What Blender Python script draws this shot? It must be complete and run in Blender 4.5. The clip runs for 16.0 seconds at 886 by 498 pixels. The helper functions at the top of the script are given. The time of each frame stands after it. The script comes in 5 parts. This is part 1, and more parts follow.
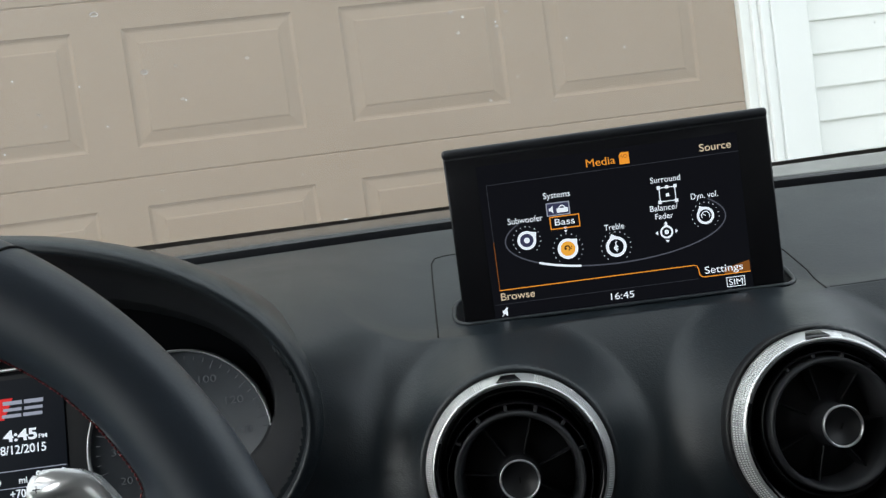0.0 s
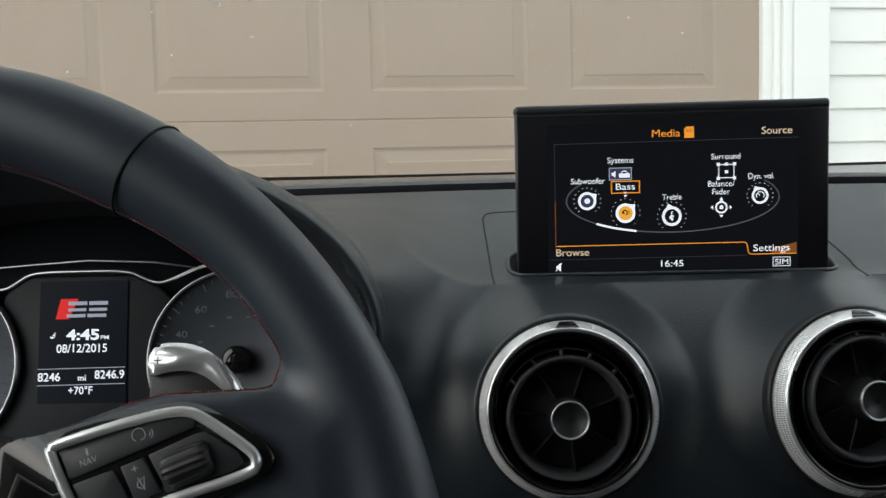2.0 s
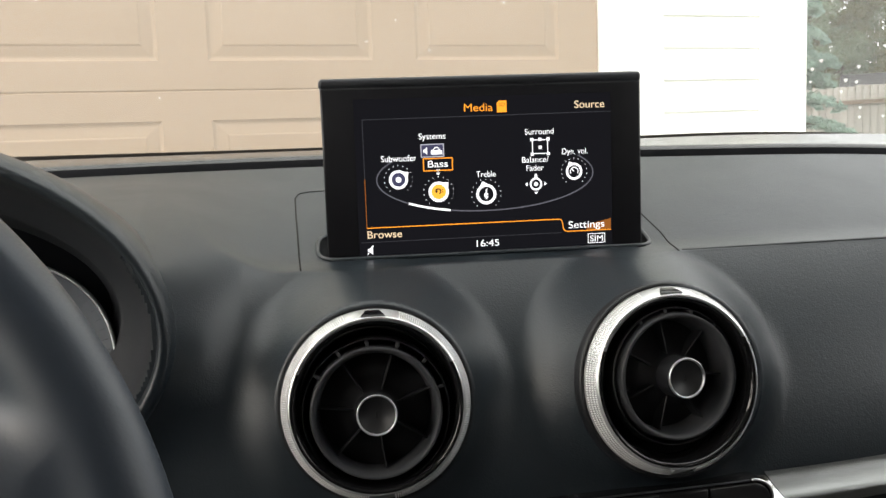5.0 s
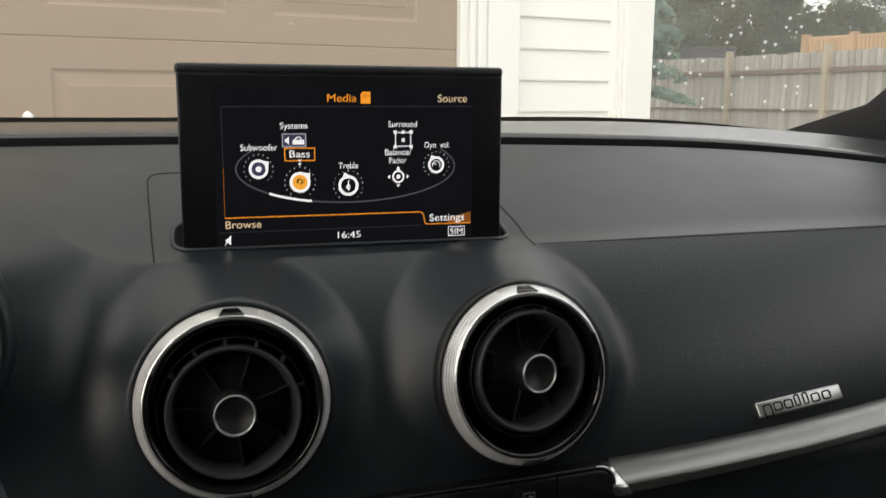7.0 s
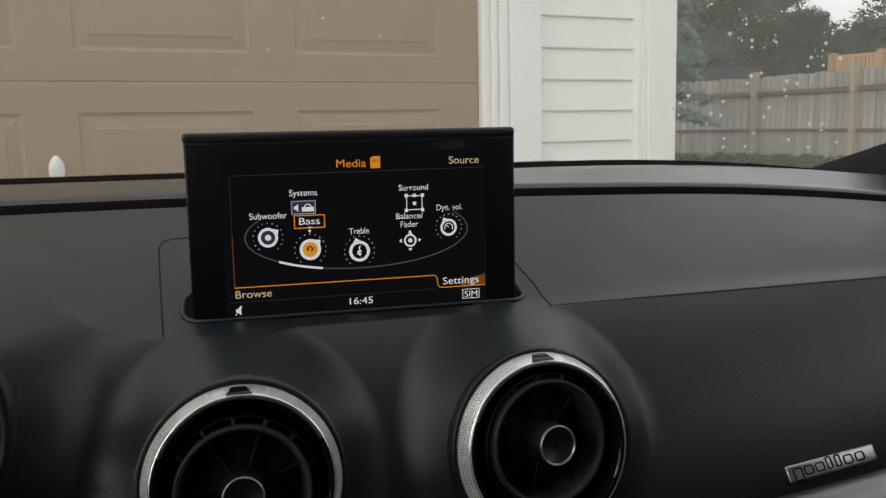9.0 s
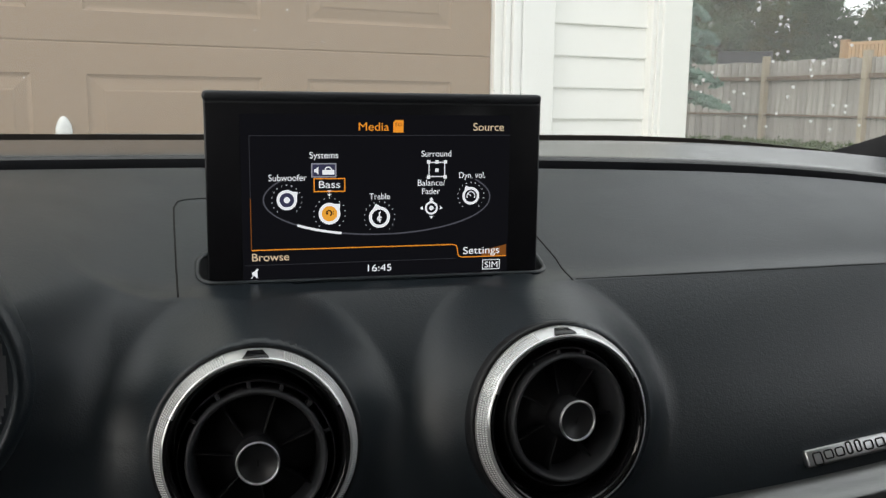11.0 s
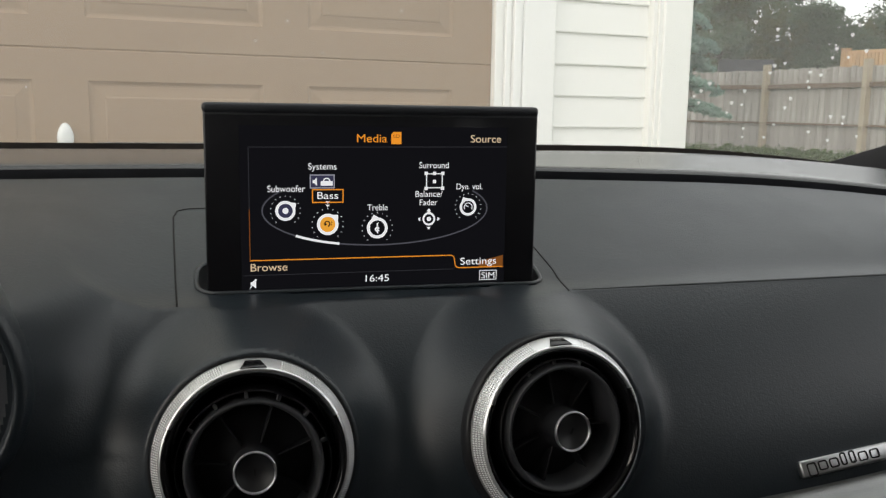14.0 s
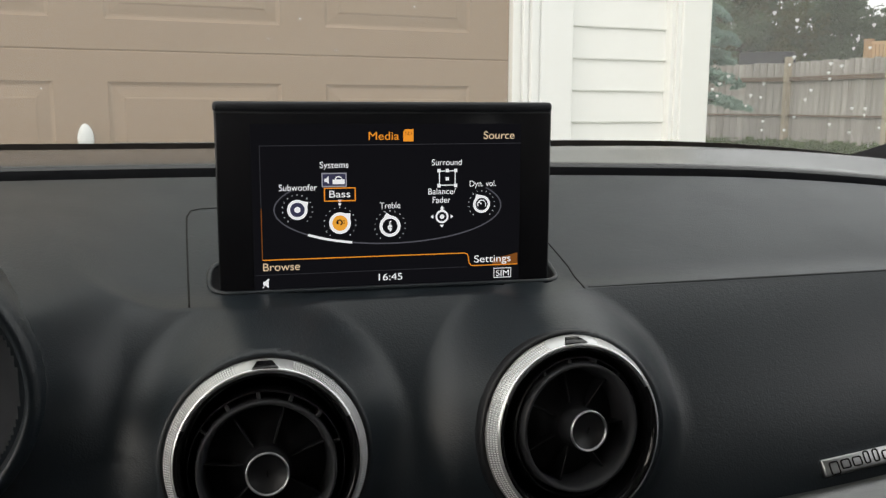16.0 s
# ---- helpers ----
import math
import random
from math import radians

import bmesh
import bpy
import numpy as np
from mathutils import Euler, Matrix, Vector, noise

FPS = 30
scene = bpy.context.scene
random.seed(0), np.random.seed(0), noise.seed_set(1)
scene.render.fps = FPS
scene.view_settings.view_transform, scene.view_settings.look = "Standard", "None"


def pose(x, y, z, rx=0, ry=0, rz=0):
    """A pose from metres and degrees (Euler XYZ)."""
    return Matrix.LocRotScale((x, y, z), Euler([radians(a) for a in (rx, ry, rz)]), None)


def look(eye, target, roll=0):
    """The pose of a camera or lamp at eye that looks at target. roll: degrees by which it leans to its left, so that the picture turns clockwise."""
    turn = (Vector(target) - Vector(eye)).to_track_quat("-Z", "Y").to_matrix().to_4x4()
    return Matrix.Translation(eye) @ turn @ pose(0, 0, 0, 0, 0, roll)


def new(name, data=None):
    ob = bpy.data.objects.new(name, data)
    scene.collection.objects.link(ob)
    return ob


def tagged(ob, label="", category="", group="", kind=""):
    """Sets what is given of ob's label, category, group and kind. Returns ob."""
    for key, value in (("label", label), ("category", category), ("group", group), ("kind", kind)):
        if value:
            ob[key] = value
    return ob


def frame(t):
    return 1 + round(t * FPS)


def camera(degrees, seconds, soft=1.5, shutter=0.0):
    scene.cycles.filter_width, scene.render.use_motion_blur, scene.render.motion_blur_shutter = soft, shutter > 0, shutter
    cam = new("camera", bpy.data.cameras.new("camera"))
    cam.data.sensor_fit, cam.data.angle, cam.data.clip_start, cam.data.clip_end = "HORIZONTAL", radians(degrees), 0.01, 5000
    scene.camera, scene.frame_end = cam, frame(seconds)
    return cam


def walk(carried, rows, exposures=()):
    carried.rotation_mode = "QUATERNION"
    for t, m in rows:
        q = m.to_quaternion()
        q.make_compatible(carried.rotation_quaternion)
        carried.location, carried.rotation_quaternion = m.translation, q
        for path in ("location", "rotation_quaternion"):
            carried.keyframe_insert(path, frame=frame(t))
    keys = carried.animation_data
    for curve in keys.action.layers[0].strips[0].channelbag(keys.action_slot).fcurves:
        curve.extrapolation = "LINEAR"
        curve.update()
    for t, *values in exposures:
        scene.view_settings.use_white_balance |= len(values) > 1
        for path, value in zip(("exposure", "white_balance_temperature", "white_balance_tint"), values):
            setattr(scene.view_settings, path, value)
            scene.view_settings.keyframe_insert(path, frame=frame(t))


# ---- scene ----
cam = camera(53.0, 16.0, soft=1.4, shutter=0.5)
PATH = [
    (0, (0.022, 0.007, 0.993), (-0.056, 2.002, 0.873), -7.7),
    (0.5, (0.023, -0.004, 0.997), (-0.07, 1.99, 0.881), -8.2),
    (1, (0.031, -0.009, 1.0), (-0.038, 1.987, 0.896), -9.1),
    (1.5, (0.013, 0.002, 0.989), (-0.088, 1.996, 0.875), -7.1),
    (2, (-0.025, -0.017, 0.975), (-0.077, 1.977, 0.819), -1.5),
    (2.5, (-0.004, -0.02, 0.985), (0.039, 1.976, 0.867), -3.2),
    (3, (0.0, -0.013, 0.98), (0.162, 1.972, 0.792), -1.4),
    (3.5, (0.007, -0.01, 0.984), (0.219, 1.971, 0.804), -2.2),
    (3.7, (0.009, -0.01, 0.985), (0.23, 1.969, 0.798), -2.3),
    (5.8, (-0.002, 0.027, 0.975), (0.369, 1.964, 0.642), -1.2),
    (6, (-0.005, 0.027, 0.975), (0.471, 1.933, 0.6), -0.2),
    (6.5, (-0.006, 0.025, 0.983), (0.532, 1.92, 0.635), -0.4),
    (7, (0.003, 0.018, 1.0), (0.581, 1.903, 0.667), 0.3),
    (7.5, (0.01, 0.021, 1.012), (0.56, 1.923, 0.733), -1.1),
    (8, (0.016, 0.027, 1.018), (0.53, 1.941, 0.748), -1.8),
    (10.3, (0.013, 0.031, 1.021), (0.544, 1.936, 0.721), 0.3),
    (10.5, (0.009, 0.034, 1.02), (0.534, 1.939, 0.713), 0.6),
    (11, (0.008, 0.042, 1.015), (0.52, 1.947, 0.687), 0.7),
    (11.5, (0.009, 0.042, 1.014), (0.518, 1.945, 0.671), 0.9),
    (12, (0.01, 0.043, 1.012), (0.51, 1.947, 0.662), 1.0),
    (12.5, (0.008, 0.042, 1.015), (0.505, 1.95, 0.677), 1.0),
    (13, (0.005, 0.038, 1.021), (0.511, 1.947, 0.706), 1.2),
    (13.5, (0.005, 0.037, 1.022), (0.52, 1.945, 0.716), 1.2),
    (14, (0.009, 0.038, 1.018), (0.52, 1.946, 0.705), 0.9),
    (14.5, (0.01, 0.039, 1.018), (0.506, 1.95, 0.699), 0.6),
    (15, (0.012, 0.043, 1.016), (0.49, 1.958, 0.695), 0.3),
    (15.5, (0.013, 0.041, 1.018), (0.482, 1.959, 0.699), 0.1),
    (16, (0.014, 0.042, 1.018), (0.481, 1.96, 0.697), 0.2),
]
EXPOSURES = [
    (0.0, -0.35, 6000, 4), (1.5, -0.37, 6000, 4), (2.0, -0.32, 6200, 5), (3.7, -0.26, 6350, 7), (5.8, 0.72, 6850, 8), (6.2, 0.67, 6850, 8), (6.5, 0.47, 6800, 8), (7.0, -0.31, 6850, 9),
    (7.5, -1.28, 6750, 10), (8.2, -0.92, 6700, 10), (10.3, -1.14, 6500, 8), (10.6, -0.92, 6500, 8), (11.2, -0.38, 6450, 7), (12.5, -0.38, 6520, 7), (13.3, -0.47, 6600, 8), (16.0, -0.48, 6650, 8),
]
walk(cam, [(t, look(eye, target, roll)) for t, eye, target, roll in PATH], EXPOSURES)

# ---- world and light: a bright overcast afternoon ----
world = bpy.data.worlds.new("overcast")
scene.world = world
world.use_nodes = True
wn = world.node_tree.nodes
sky = wn.new("ShaderNodeTexSky")
sky.sky_type, sky.sun_disc = "NISHITA", False
sky.sun_elevation, sky.sun_rotation = radians(34), radians(239)
sky.air_density, sky.dust_density, sky.ozone_density = 0.8, 6.0, 0.6
# a closed sheet of bright cloud in front of the clear sky
cloud = wn.new("ShaderNodeMix")
cloud.data_type = "RGBA"
cloud.inputs["Factor"].default_value = 0.75
cloud.inputs["B"].default_value = (17.3, 17.2, 17.3, 1)
world.node_tree.links.new(sky.outputs["Color"], cloud.inputs["A"])
world.node_tree.links.new(cloud.outputs["Result"], wn["Background"].inputs["Color"])
wn["Background"].inputs["Strength"].default_value = 0.15
sun = new("sun", bpy.data.lights.new("sun", "SUN"))
sun.data.energy, sun.data.angle, sun.data.color = 1.5, radians(80), (1.0, 0.975, 0.94)
sun.matrix_world = look((0, 0, 0), (0.74, 0.45, -0.50))


# ---- materials ----
def material(name, colour, rough=0.5, metal=0.0, second=None, vscale=6.0, vary=0.6, bump=0.0, bscale=300.0, leather=0.0, stretch=(1, 1, 1), spec=0.5, rvary=0.0, per_object=0.0, coat=0.0):
    m = bpy.data.materials.new(name)
    m.use_nodes = True
    nt, n = m.node_tree, m.node_tree.nodes
    b = n["Principled BSDF"]
    b.inputs["Roughness"].default_value, b.inputs["Metallic"].default_value = rough, metal
    b.inputs["Specular IOR Level"].default_value, b.inputs["Coat Weight"].default_value = spec, coat
    tc, mp = n.new("ShaderNodeTexCoord"), n.new("ShaderNodeMapping")
    mp.inputs["Scale"].default_value = stretch
    nt.links.new(tc.outputs["Object"], mp.inputs["Vector"])
    ns = n.new("ShaderNodeTexNoise")
    ns.inputs["Scale"].default_value, ns.inputs["Detail"].default_value = vscale, 6
    nt.links.new(mp.outputs["Vector"], ns.inputs["Vector"])
    mix = n.new("ShaderNodeMix")
    mix.data_type = "RGBA"
    second = second or tuple(c * 0.75 for c in colour)
    mix.inputs["A"].default_value, mix.inputs["B"].default_value = (*colour, 1), (*second, 1)
    rng = n.new("ShaderNodeMapRange")
    rng.inputs["From Min"].default_value, rng.inputs["From Max"].default_value = 0.35, 0.7
    rng.inputs["To Max"].default_value = vary
    nt.links.new(ns.outputs["Fac"], rng.inputs["Value"])
    nt.links.new(rng.outputs["Result"], mix.inputs["Factor"])
    out = mix.outputs["Result"]
    if per_object:
        info, hsv = n.new("ShaderNodeObjectInfo"), n.new("ShaderNodeHueSaturation")
        r2 = n.new("ShaderNodeMapRange")
        r2.inputs["To Min"].default_value, r2.inputs["To Max"].default_value = 1 - per_object, 1 + per_object
        nt.links.new(info.outputs["Random"], r2.inputs["Value"])
        nt.links.new(r2.outputs["Result"], hsv.inputs["Value"])
        nt.links.new(out, hsv.inputs["Color"])
        out = hsv.outputs["Color"]
    nt.links.new(out, b.inputs["Base Color"])
    if rvary:
        r3 = n.new("ShaderNodeMapRange")
        r3.inputs["To Min"].default_value, r3.inputs["To Max"].default_value = rough - rvary, rough + rvary
        nt.links.new(ns.outputs["Fac"], r3.inputs["Value"])
        nt.links.new(r3.outputs["Result"], b.inputs["Roughness"])
    if bump or leather:
        bp = n.new("ShaderNodeBump")
        bp.inputs["Strength"].default_value = bump or leather
        if leather:
            vo = n.new("ShaderNodeTexVoronoi")
            vo.feature = "SMOOTH_F1"
            vo.inputs["Scale"].default_value = bscale
            warp = n.new("ShaderNodeTexNoise")
            warp.inputs["Scale"].default_value, warp.inputs["Detail"].default_value = bscale * 0.35, 3
            add = n.new("ShaderNodeMath")
            add.operation = "ADD"
            nt.links.new(mp.outputs["Vector"], vo.inputs["Vector"])
            nt.links.new(mp.outputs["Vector"], warp.inputs["Vector"])
            nt.links.new(vo.outputs["Distance"], add.inputs[0])
            nt.links.new(warp.outputs["Fac"], add.inputs[1])
            nt.links.new(add.outputs["Value"], bp.inputs["Height"])
            bp.inputs["Distance"].default_value = 0.0005
        else:
            bn = n.new("ShaderNodeTexNoise")
            bn.inputs["Scale"].default_value, bn.inputs["Detail"].default_value = bscale, 4
            nt.links.new(mp.outputs["Vector"], bn.inputs["Vector"])
            nt.links.new(bn.outputs["Fac"], bp.inputs["Height"])
            bp.inputs["Distance"].default_value = 0.5 / bscale
        nt.links.new(bp.outputs["Normal"], b.inputs["Normal"])
    return m


def glowing(name, colour, strength=1.0):
    m = bpy.data.materials.new(name)
    m.use_nodes = True
    b = m.node_tree.nodes["Principled BSDF"]
    b.inputs["Base Color"].default_value = (0.003, 0.003, 0.003, 1)
    b.inputs["Roughness"].default_value, b.inputs["Specular IOR Level"].default_value = 0.3, 0.06
    b.inputs["Emission Color"].default_value, b.inputs["Emission Strength"].default_value = (*colour, 1), 1.25 * strength
    return m


DASH = material("dash_soft_plastic", (0.0150, 0.0222, 0.0292), 0.40, second=(0.0127, 0.0189, 0.0250), vscale=25, leather=0.24, bscale=1200, rvary=0.06, spec=0.70)
PAD_LIP = material("lip_plastic", (0.05, 0.052, 0.055), 0.24, spec=0.6, vscale=30, bump=0.15, bscale=900, rvary=0.05)
# paler than the dash, so the pad's edge carries its highlight in the colour
PALE_EDGE = material("pale_edge_plastic", (0.085, 0.092, 0.097), 0.4, spec=0.6, vscale=30, rvary=0.05)
LEATHER = material("rim_leather", (0.036, 0.047, 0.066), 0.40, second=(0.031, 0.041, 0.058), vscale=40, leather=0.07, bscale=900, rvary=0.08, spec=0.55)
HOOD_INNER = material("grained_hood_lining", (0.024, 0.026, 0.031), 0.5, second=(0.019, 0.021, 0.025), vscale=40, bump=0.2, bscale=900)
BLACK = material("black_plastic", (0.030, 0.0325, 0.038), 0.45, vscale=60, bump=0.1, bscale=1500)
DEEP = material("shadow_black_plastic", (0.045, 0.046, 0.049), 0.5, vscale=60)
GLOSS = material("piano_black", (0.01, 0.01, 0.011), 0.06, vscale=50, rvary=0.02)
GLASS_FRONT = material("display_glass", (0.016, 0.016, 0.0185), 0.16, vscale=40, rvary=0.02, spec=0.26)
CHROME = material("satin_chrome", (0.9, 0.91, 0.92), 0.3, 1.0, second=(0.76, 0.77, 0.78), vscale=80, rvary=0.05)
BADGE = material("badge_silver", (0.60, 0.61, 0.62), 0.3, 1.0, second=(0.54, 0.55, 0.56), vscale=60, rvary=0.05)
BRUSHED = material("brushed_aluminium", (0.37, 0.38, 0.378), 0.33, 1.0, second=(0.32, 0.33, 0.327), vscale=60, stretch=(1, 30, 30), bump=0.12, bscale=400)
SEAM = material("seam_gap", (0.004, 0.004, 0.004), 0.8, vscale=50)
THREAD = material("red_thread", (0.26, 0.03, 0.036), 0.7, vscale=300, bump=0.4, bscale=1500)
DOOR_PAINT = material("tan_door_paint", (0.300, 0.214, 0.141), 0.5, second=(0.277, 0.198, 0.131), vscale=3.5, bump=0.25, bscale=160, rvary=0.08)
VINYL = material("cream_vinyl", (0.90, 0.895, 0.865), 0.45, second=(0.86, 0.855, 0.825), vscale=3, bump=0.2, bscale=90, rvary=0.08)
TRIM_WHITE = material("white_trim_paint", (0.91, 0.91, 0.895), 0.4, second=(0.87, 0.87, 0.85), vscale=4, bump=0.12, bscale=120, rvary=0.08)
PLASTIC_WHITE = material("white_plastic", (0.8, 0.82, 0.82), 0.25, vscale=40, rvary=0.05)
CEDAR_GREY = material("weathered_cedar", (0.42, 0.395, 0.37), 0.85, second=(0.25, 0.225, 0.205), vary=1.0, vscale=2.5, stretch=(4, 4, 0.6), bump=0.5, bscale=18, per_object=0.18)
CEDAR_POST = material("post_cedar", (0.40, 0.34, 0.26), 0.8, second=(0.31, 0.255, 0.19), vscale=3, stretch=(4, 4, 0.5), bump=0.5, bscale=18, per_object=0.1)
CEDAR_NEW = material("fresh_cedar", (0.50, 0.33, 0.19), 0.7, second=(0.42, 0.27, 0.15), vscale=3, stretch=(4, 4, 0.6), bump=0.4, bscale=18, per_object=0.12)
SHINGLE = material("grey_shingle", (0.04, 0.041, 0.045), 0.9, spec=0.1, second=(0.03, 0.031, 0.034), vscale=4, bump=0.7, bscale=12)
LEAF = material("broad_leaf", (0.17, 0.215, 0.15), 0.7, second=(0.11, 0.145, 0.10), vscale=0.6, vary=1.0, per_object=0.25)
LEAF_WARM = material("yellowing_leaf", (0.175, 0.175, 0.092), 0.7, second=(0.11, 0.12, 0.066), vscale=0.5, vary=1.0, per_object=0.2)
NEEDLE = material("blue_spruce_needle", (0.30, 0.42, 0.36), 0.7, second=(0.20, 0.29, 0.245), vscale=1.5, vary=1.0)
BARK = material("bark", (0.06, 0.048, 0.037), 0.9, second=(0.03, 0.025, 0.02), vscale=5, stretch=(3, 3, 0.6), bump=0.8, bscale=20)
GRASS = material("lawn", (0.06, 0.1, 0.03), 0.85, second=(0.04, 0.07, 0.02), vscale=1.2, bump=0.6, bscale=40)
GRASS_BLADE = material("grass_blade", (0.11, 0.17, 0.05), 0.7, second=(0.07, 0.11, 0.03), vscale=3, vary=1.0)
CONCRETE = material("driveway_concrete", (0.36, 0.35, 0.33), 0.85, second=(0.29, 0.28, 0.26), vscale=2, bump=0.4, bscale=60)
CABIN_TRIM = material("grey_cabin_trim", (0.13, 0.13, 0.135), 0.7, vscale=30, bump=0.2, bscale=500)
# unseen lining, kept pale so that it bounces fill light into the cabin
HEADLINER = material("grey_headliner", (0.42, 0.415, 0.40), 0.9, vscale=30, bump=0.3, bscale=700)


def thin_leaf(m):
    """Lets half of the light through a blade, as leaves do."""
    n, l = m.node_tree.nodes, m.node_tree.links
    b = n["Principled BSDF"]
    t, mix = n.new("ShaderNodeBsdfTranslucent"), n.new("ShaderNodeMixShader")
    l.new(b.inputs["Base Color"].links[0].from_socket, t.inputs["Color"])
    mix.inputs["Fac"].default_value = 0.5
    b.inputs["Specular IOR Level"].default_value = 0.15
    l.new(b.outputs["BSDF"], mix.inputs[1])
    l.new(t.outputs["BSDF"], mix.inputs[2])
    l.new(mix.outputs["Shader"], n["Material Output"].inputs["Surface"])


for m in (LEAF, LEAF_WARM, NEEDLE, GRASS_BLADE):
    thin_leaf(m)
BEZEL = material("bezel_chrome", (0.9, 0.905, 0.91), 0.24, 0.65, second=(0.86, 0.87, 0.88), vscale=80, rvary=0.05)
KNURL = material("knurled_chrome", (0.97, 0.975, 0.98), 0.28, 0.12, vscale=80)
SILVER = material("satin_silver", (0.96, 0.97, 0.98), 0.20, 0.65, second=(0.9, 0.91, 0.93), vscale=60)
# brown cedar, darkened to hold the thin shadows along the rails
SHADED_RAIL = material("shaded_rail_cedar", (0.18, 0.125, 0.088), 0.85, second=(0.11, 0.085, 0.065), vscale=3, stretch=(0.6, 4, 4), bump=0.4, bscale=18)
FRIT = material("windscreen_print", (0.13, 0.115, 0.10), 0.5, vscale=60, bump=0.1, bscale=900)
UI_WHITE = glowing("ui_white", (0.88, 0.89, 0.93), 1.05)
UI_DIM = glowing("ui_dim", (0.11, 0.11, 0.135), 0.8)
UI_FAINT = glowing("ui_faint", (0.05, 0.05, 0.06), 0.7)
UI_NAVY = glowing("ui_navy", (0.05, 0.05, 0.10), 0.8)
UI_GREY = glowing("ui_grey", (0.42, 0.42, 0.5), 0.8)
UI_ORANGE = glowing("ui_orange", (0.95, 0.33, 0.03), 0.95)
UI_AMBER = glowing("ui_amber", (0.95, 0.42, 0.05), 0.9)
UI_BROWN = glowing("ui_brown", (0.30, 0.10, 0.02), 0.7)
UI_CREAM = glowing("ui_cream", (0.95, 0.72, 0.48), 0.8)
UI_BLACK = glowing("ui_black", (0.0085, 0.0085, 0.0115), 0.6)
RED_GLOW = glowing("hazard_red", (1.0, 0.03, 0.05), 1.1)
RED_LOGO = glowing("logo_red", (0.75, 0.03, 0.03), 0.9)

GLASS = bpy.data.materials.new("veiled_glass")
GLASS.use_nodes = True
gn, gl = GLASS.node_tree.nodes, GLASS.node_tree.links
gn.remove(gn["Principled BSDF"])
g_t, g_g, g_m, g_f = gn.new("ShaderNodeBsdfTransparent"), gn.new("ShaderNodeBsdfGlossy"), gn.new("ShaderNodeMixShader"), gn.new("ShaderNodeFresnel")
g_t.inputs["Color"].default_value = (0.93, 0.95, 0.94, 1)
g_g.inputs["Roughness"].default_value = 0.02
g_f.inputs["IOR"].default_value = 1.3
gl.new(g_f.outputs["Fac"], g_m.inputs["Fac"])
gl.new(g_t.outputs["BSDF"], g_m.inputs[1])
gl.new(g_g.outputs["BSDF"], g_m.inputs[2])
# a veil of glare mixed in as translucence, with road dirt and dried rain
g_d, g_e, g_n, g_r = gn.new("ShaderNodeBsdfTranslucent"), gn.new("ShaderNodeMixShader"), gn.new("ShaderNodeTexNoise"), gn.new("ShaderNodeMapRange")
g_d.inputs["Color"].default_value = (0.85, 0.85, 0.83, 1)
g_n.inputs["Scale"].default_value, g_n.inputs["Detail"].default_value = 9.0, 8
g_r.inputs["To Min"].default_value, g_r.inputs["To Max"].default_value = 0.10, 0.15
gl.new(g_n.outputs["Fac"], g_r.inputs["Value"])
gl.new(g_r.outputs["Result"], g_e.inputs["Fac"])
gl.new(g_m.outputs["Shader"], g_e.inputs[1])
gl.new(g_d.outputs["BSDF"], g_e.inputs[2])
gl.new(g_e.outputs["Shader"], gn["Material Output"].inputs["Surface"])
WATER = bpy.data.materials.new("sky_white_drop")
WATER.use_nodes = True
dn, dl = WATER.node_tree.nodes, WATER.node_tree.links
wb = dn["Principled BSDF"]
wb.inputs["Base Color"].default_value = (1, 1, 1, 1)
wb.inputs["Transmission Weight"].default_value, wb.inputs["Roughness"].default_value, wb.inputs["IOR"].default_value = 1.0, 0.03, 1.33
# white translucence stands in for the bright sky refracted by the drop
d_t, d_m = dn.new("ShaderNodeBsdfTranslucent"), dn.new("ShaderNodeMixShader")
d_t.inputs["Color"].default_value = (0.97, 0.97, 0.97, 1)
d_m.inputs["Fac"].default_value = 0.92
dl.new(wb.outputs["BSDF"], d_m.inputs[1])
dl.new(d_t.outputs["BSDF"], d_m.inputs[2])
dl.new(d_m.outputs["Shader"], dn["Material Output"].inputs["Surface"])


CLEAR_WATER = bpy.data.materials.new("clear_water_drop")
CLEAR_WATER.use_nodes = True
cb = CLEAR_WATER.node_tree.nodes["Principled BSDF"]
cb.inputs["Transmission Weight"].default_value, cb.inputs["Roughness"].default_value, cb.inputs["IOR"].default_value = 1.0, 0.02, 1.33


# ---- builders ----
def thing(name, place=(0, 0, 0), turn=(0, 0, 0), label="", category="", group="", kind=""):
    ob = new(name)
    ob.empty_display_size = 0.05
    ob.matrix_world = pose(*place, *turn)
    return tagged(ob, label, category, group, kind)


def part(name, bm, mat, parent=None, label="", smooth=True, angle=None):
    me = bpy.data.meshes.new(name)
    if isinstance(bm, bmesh.types.BMesh):
        bmesh.ops.recalc_face_normals(bm, faces=bm.faces)
        bm.to_mesh(me)
        bm.free()
    else:
        me.from_pydata(*bm)
    me.materials.append(mat)
    if smooth:
        me.shade_smooth()
        if angle:
            me.set_sharp_from_angle(angle=radians(angle))
    ob = new(name, me)
    if parent:
        ob.parent = parent
    return tagged(ob, label)


def again(ob, parent, m):
    o = ob.copy()
    scene.collection.objects.link(o)
    o.parent = parent
    o.matrix_basis = m
    return o


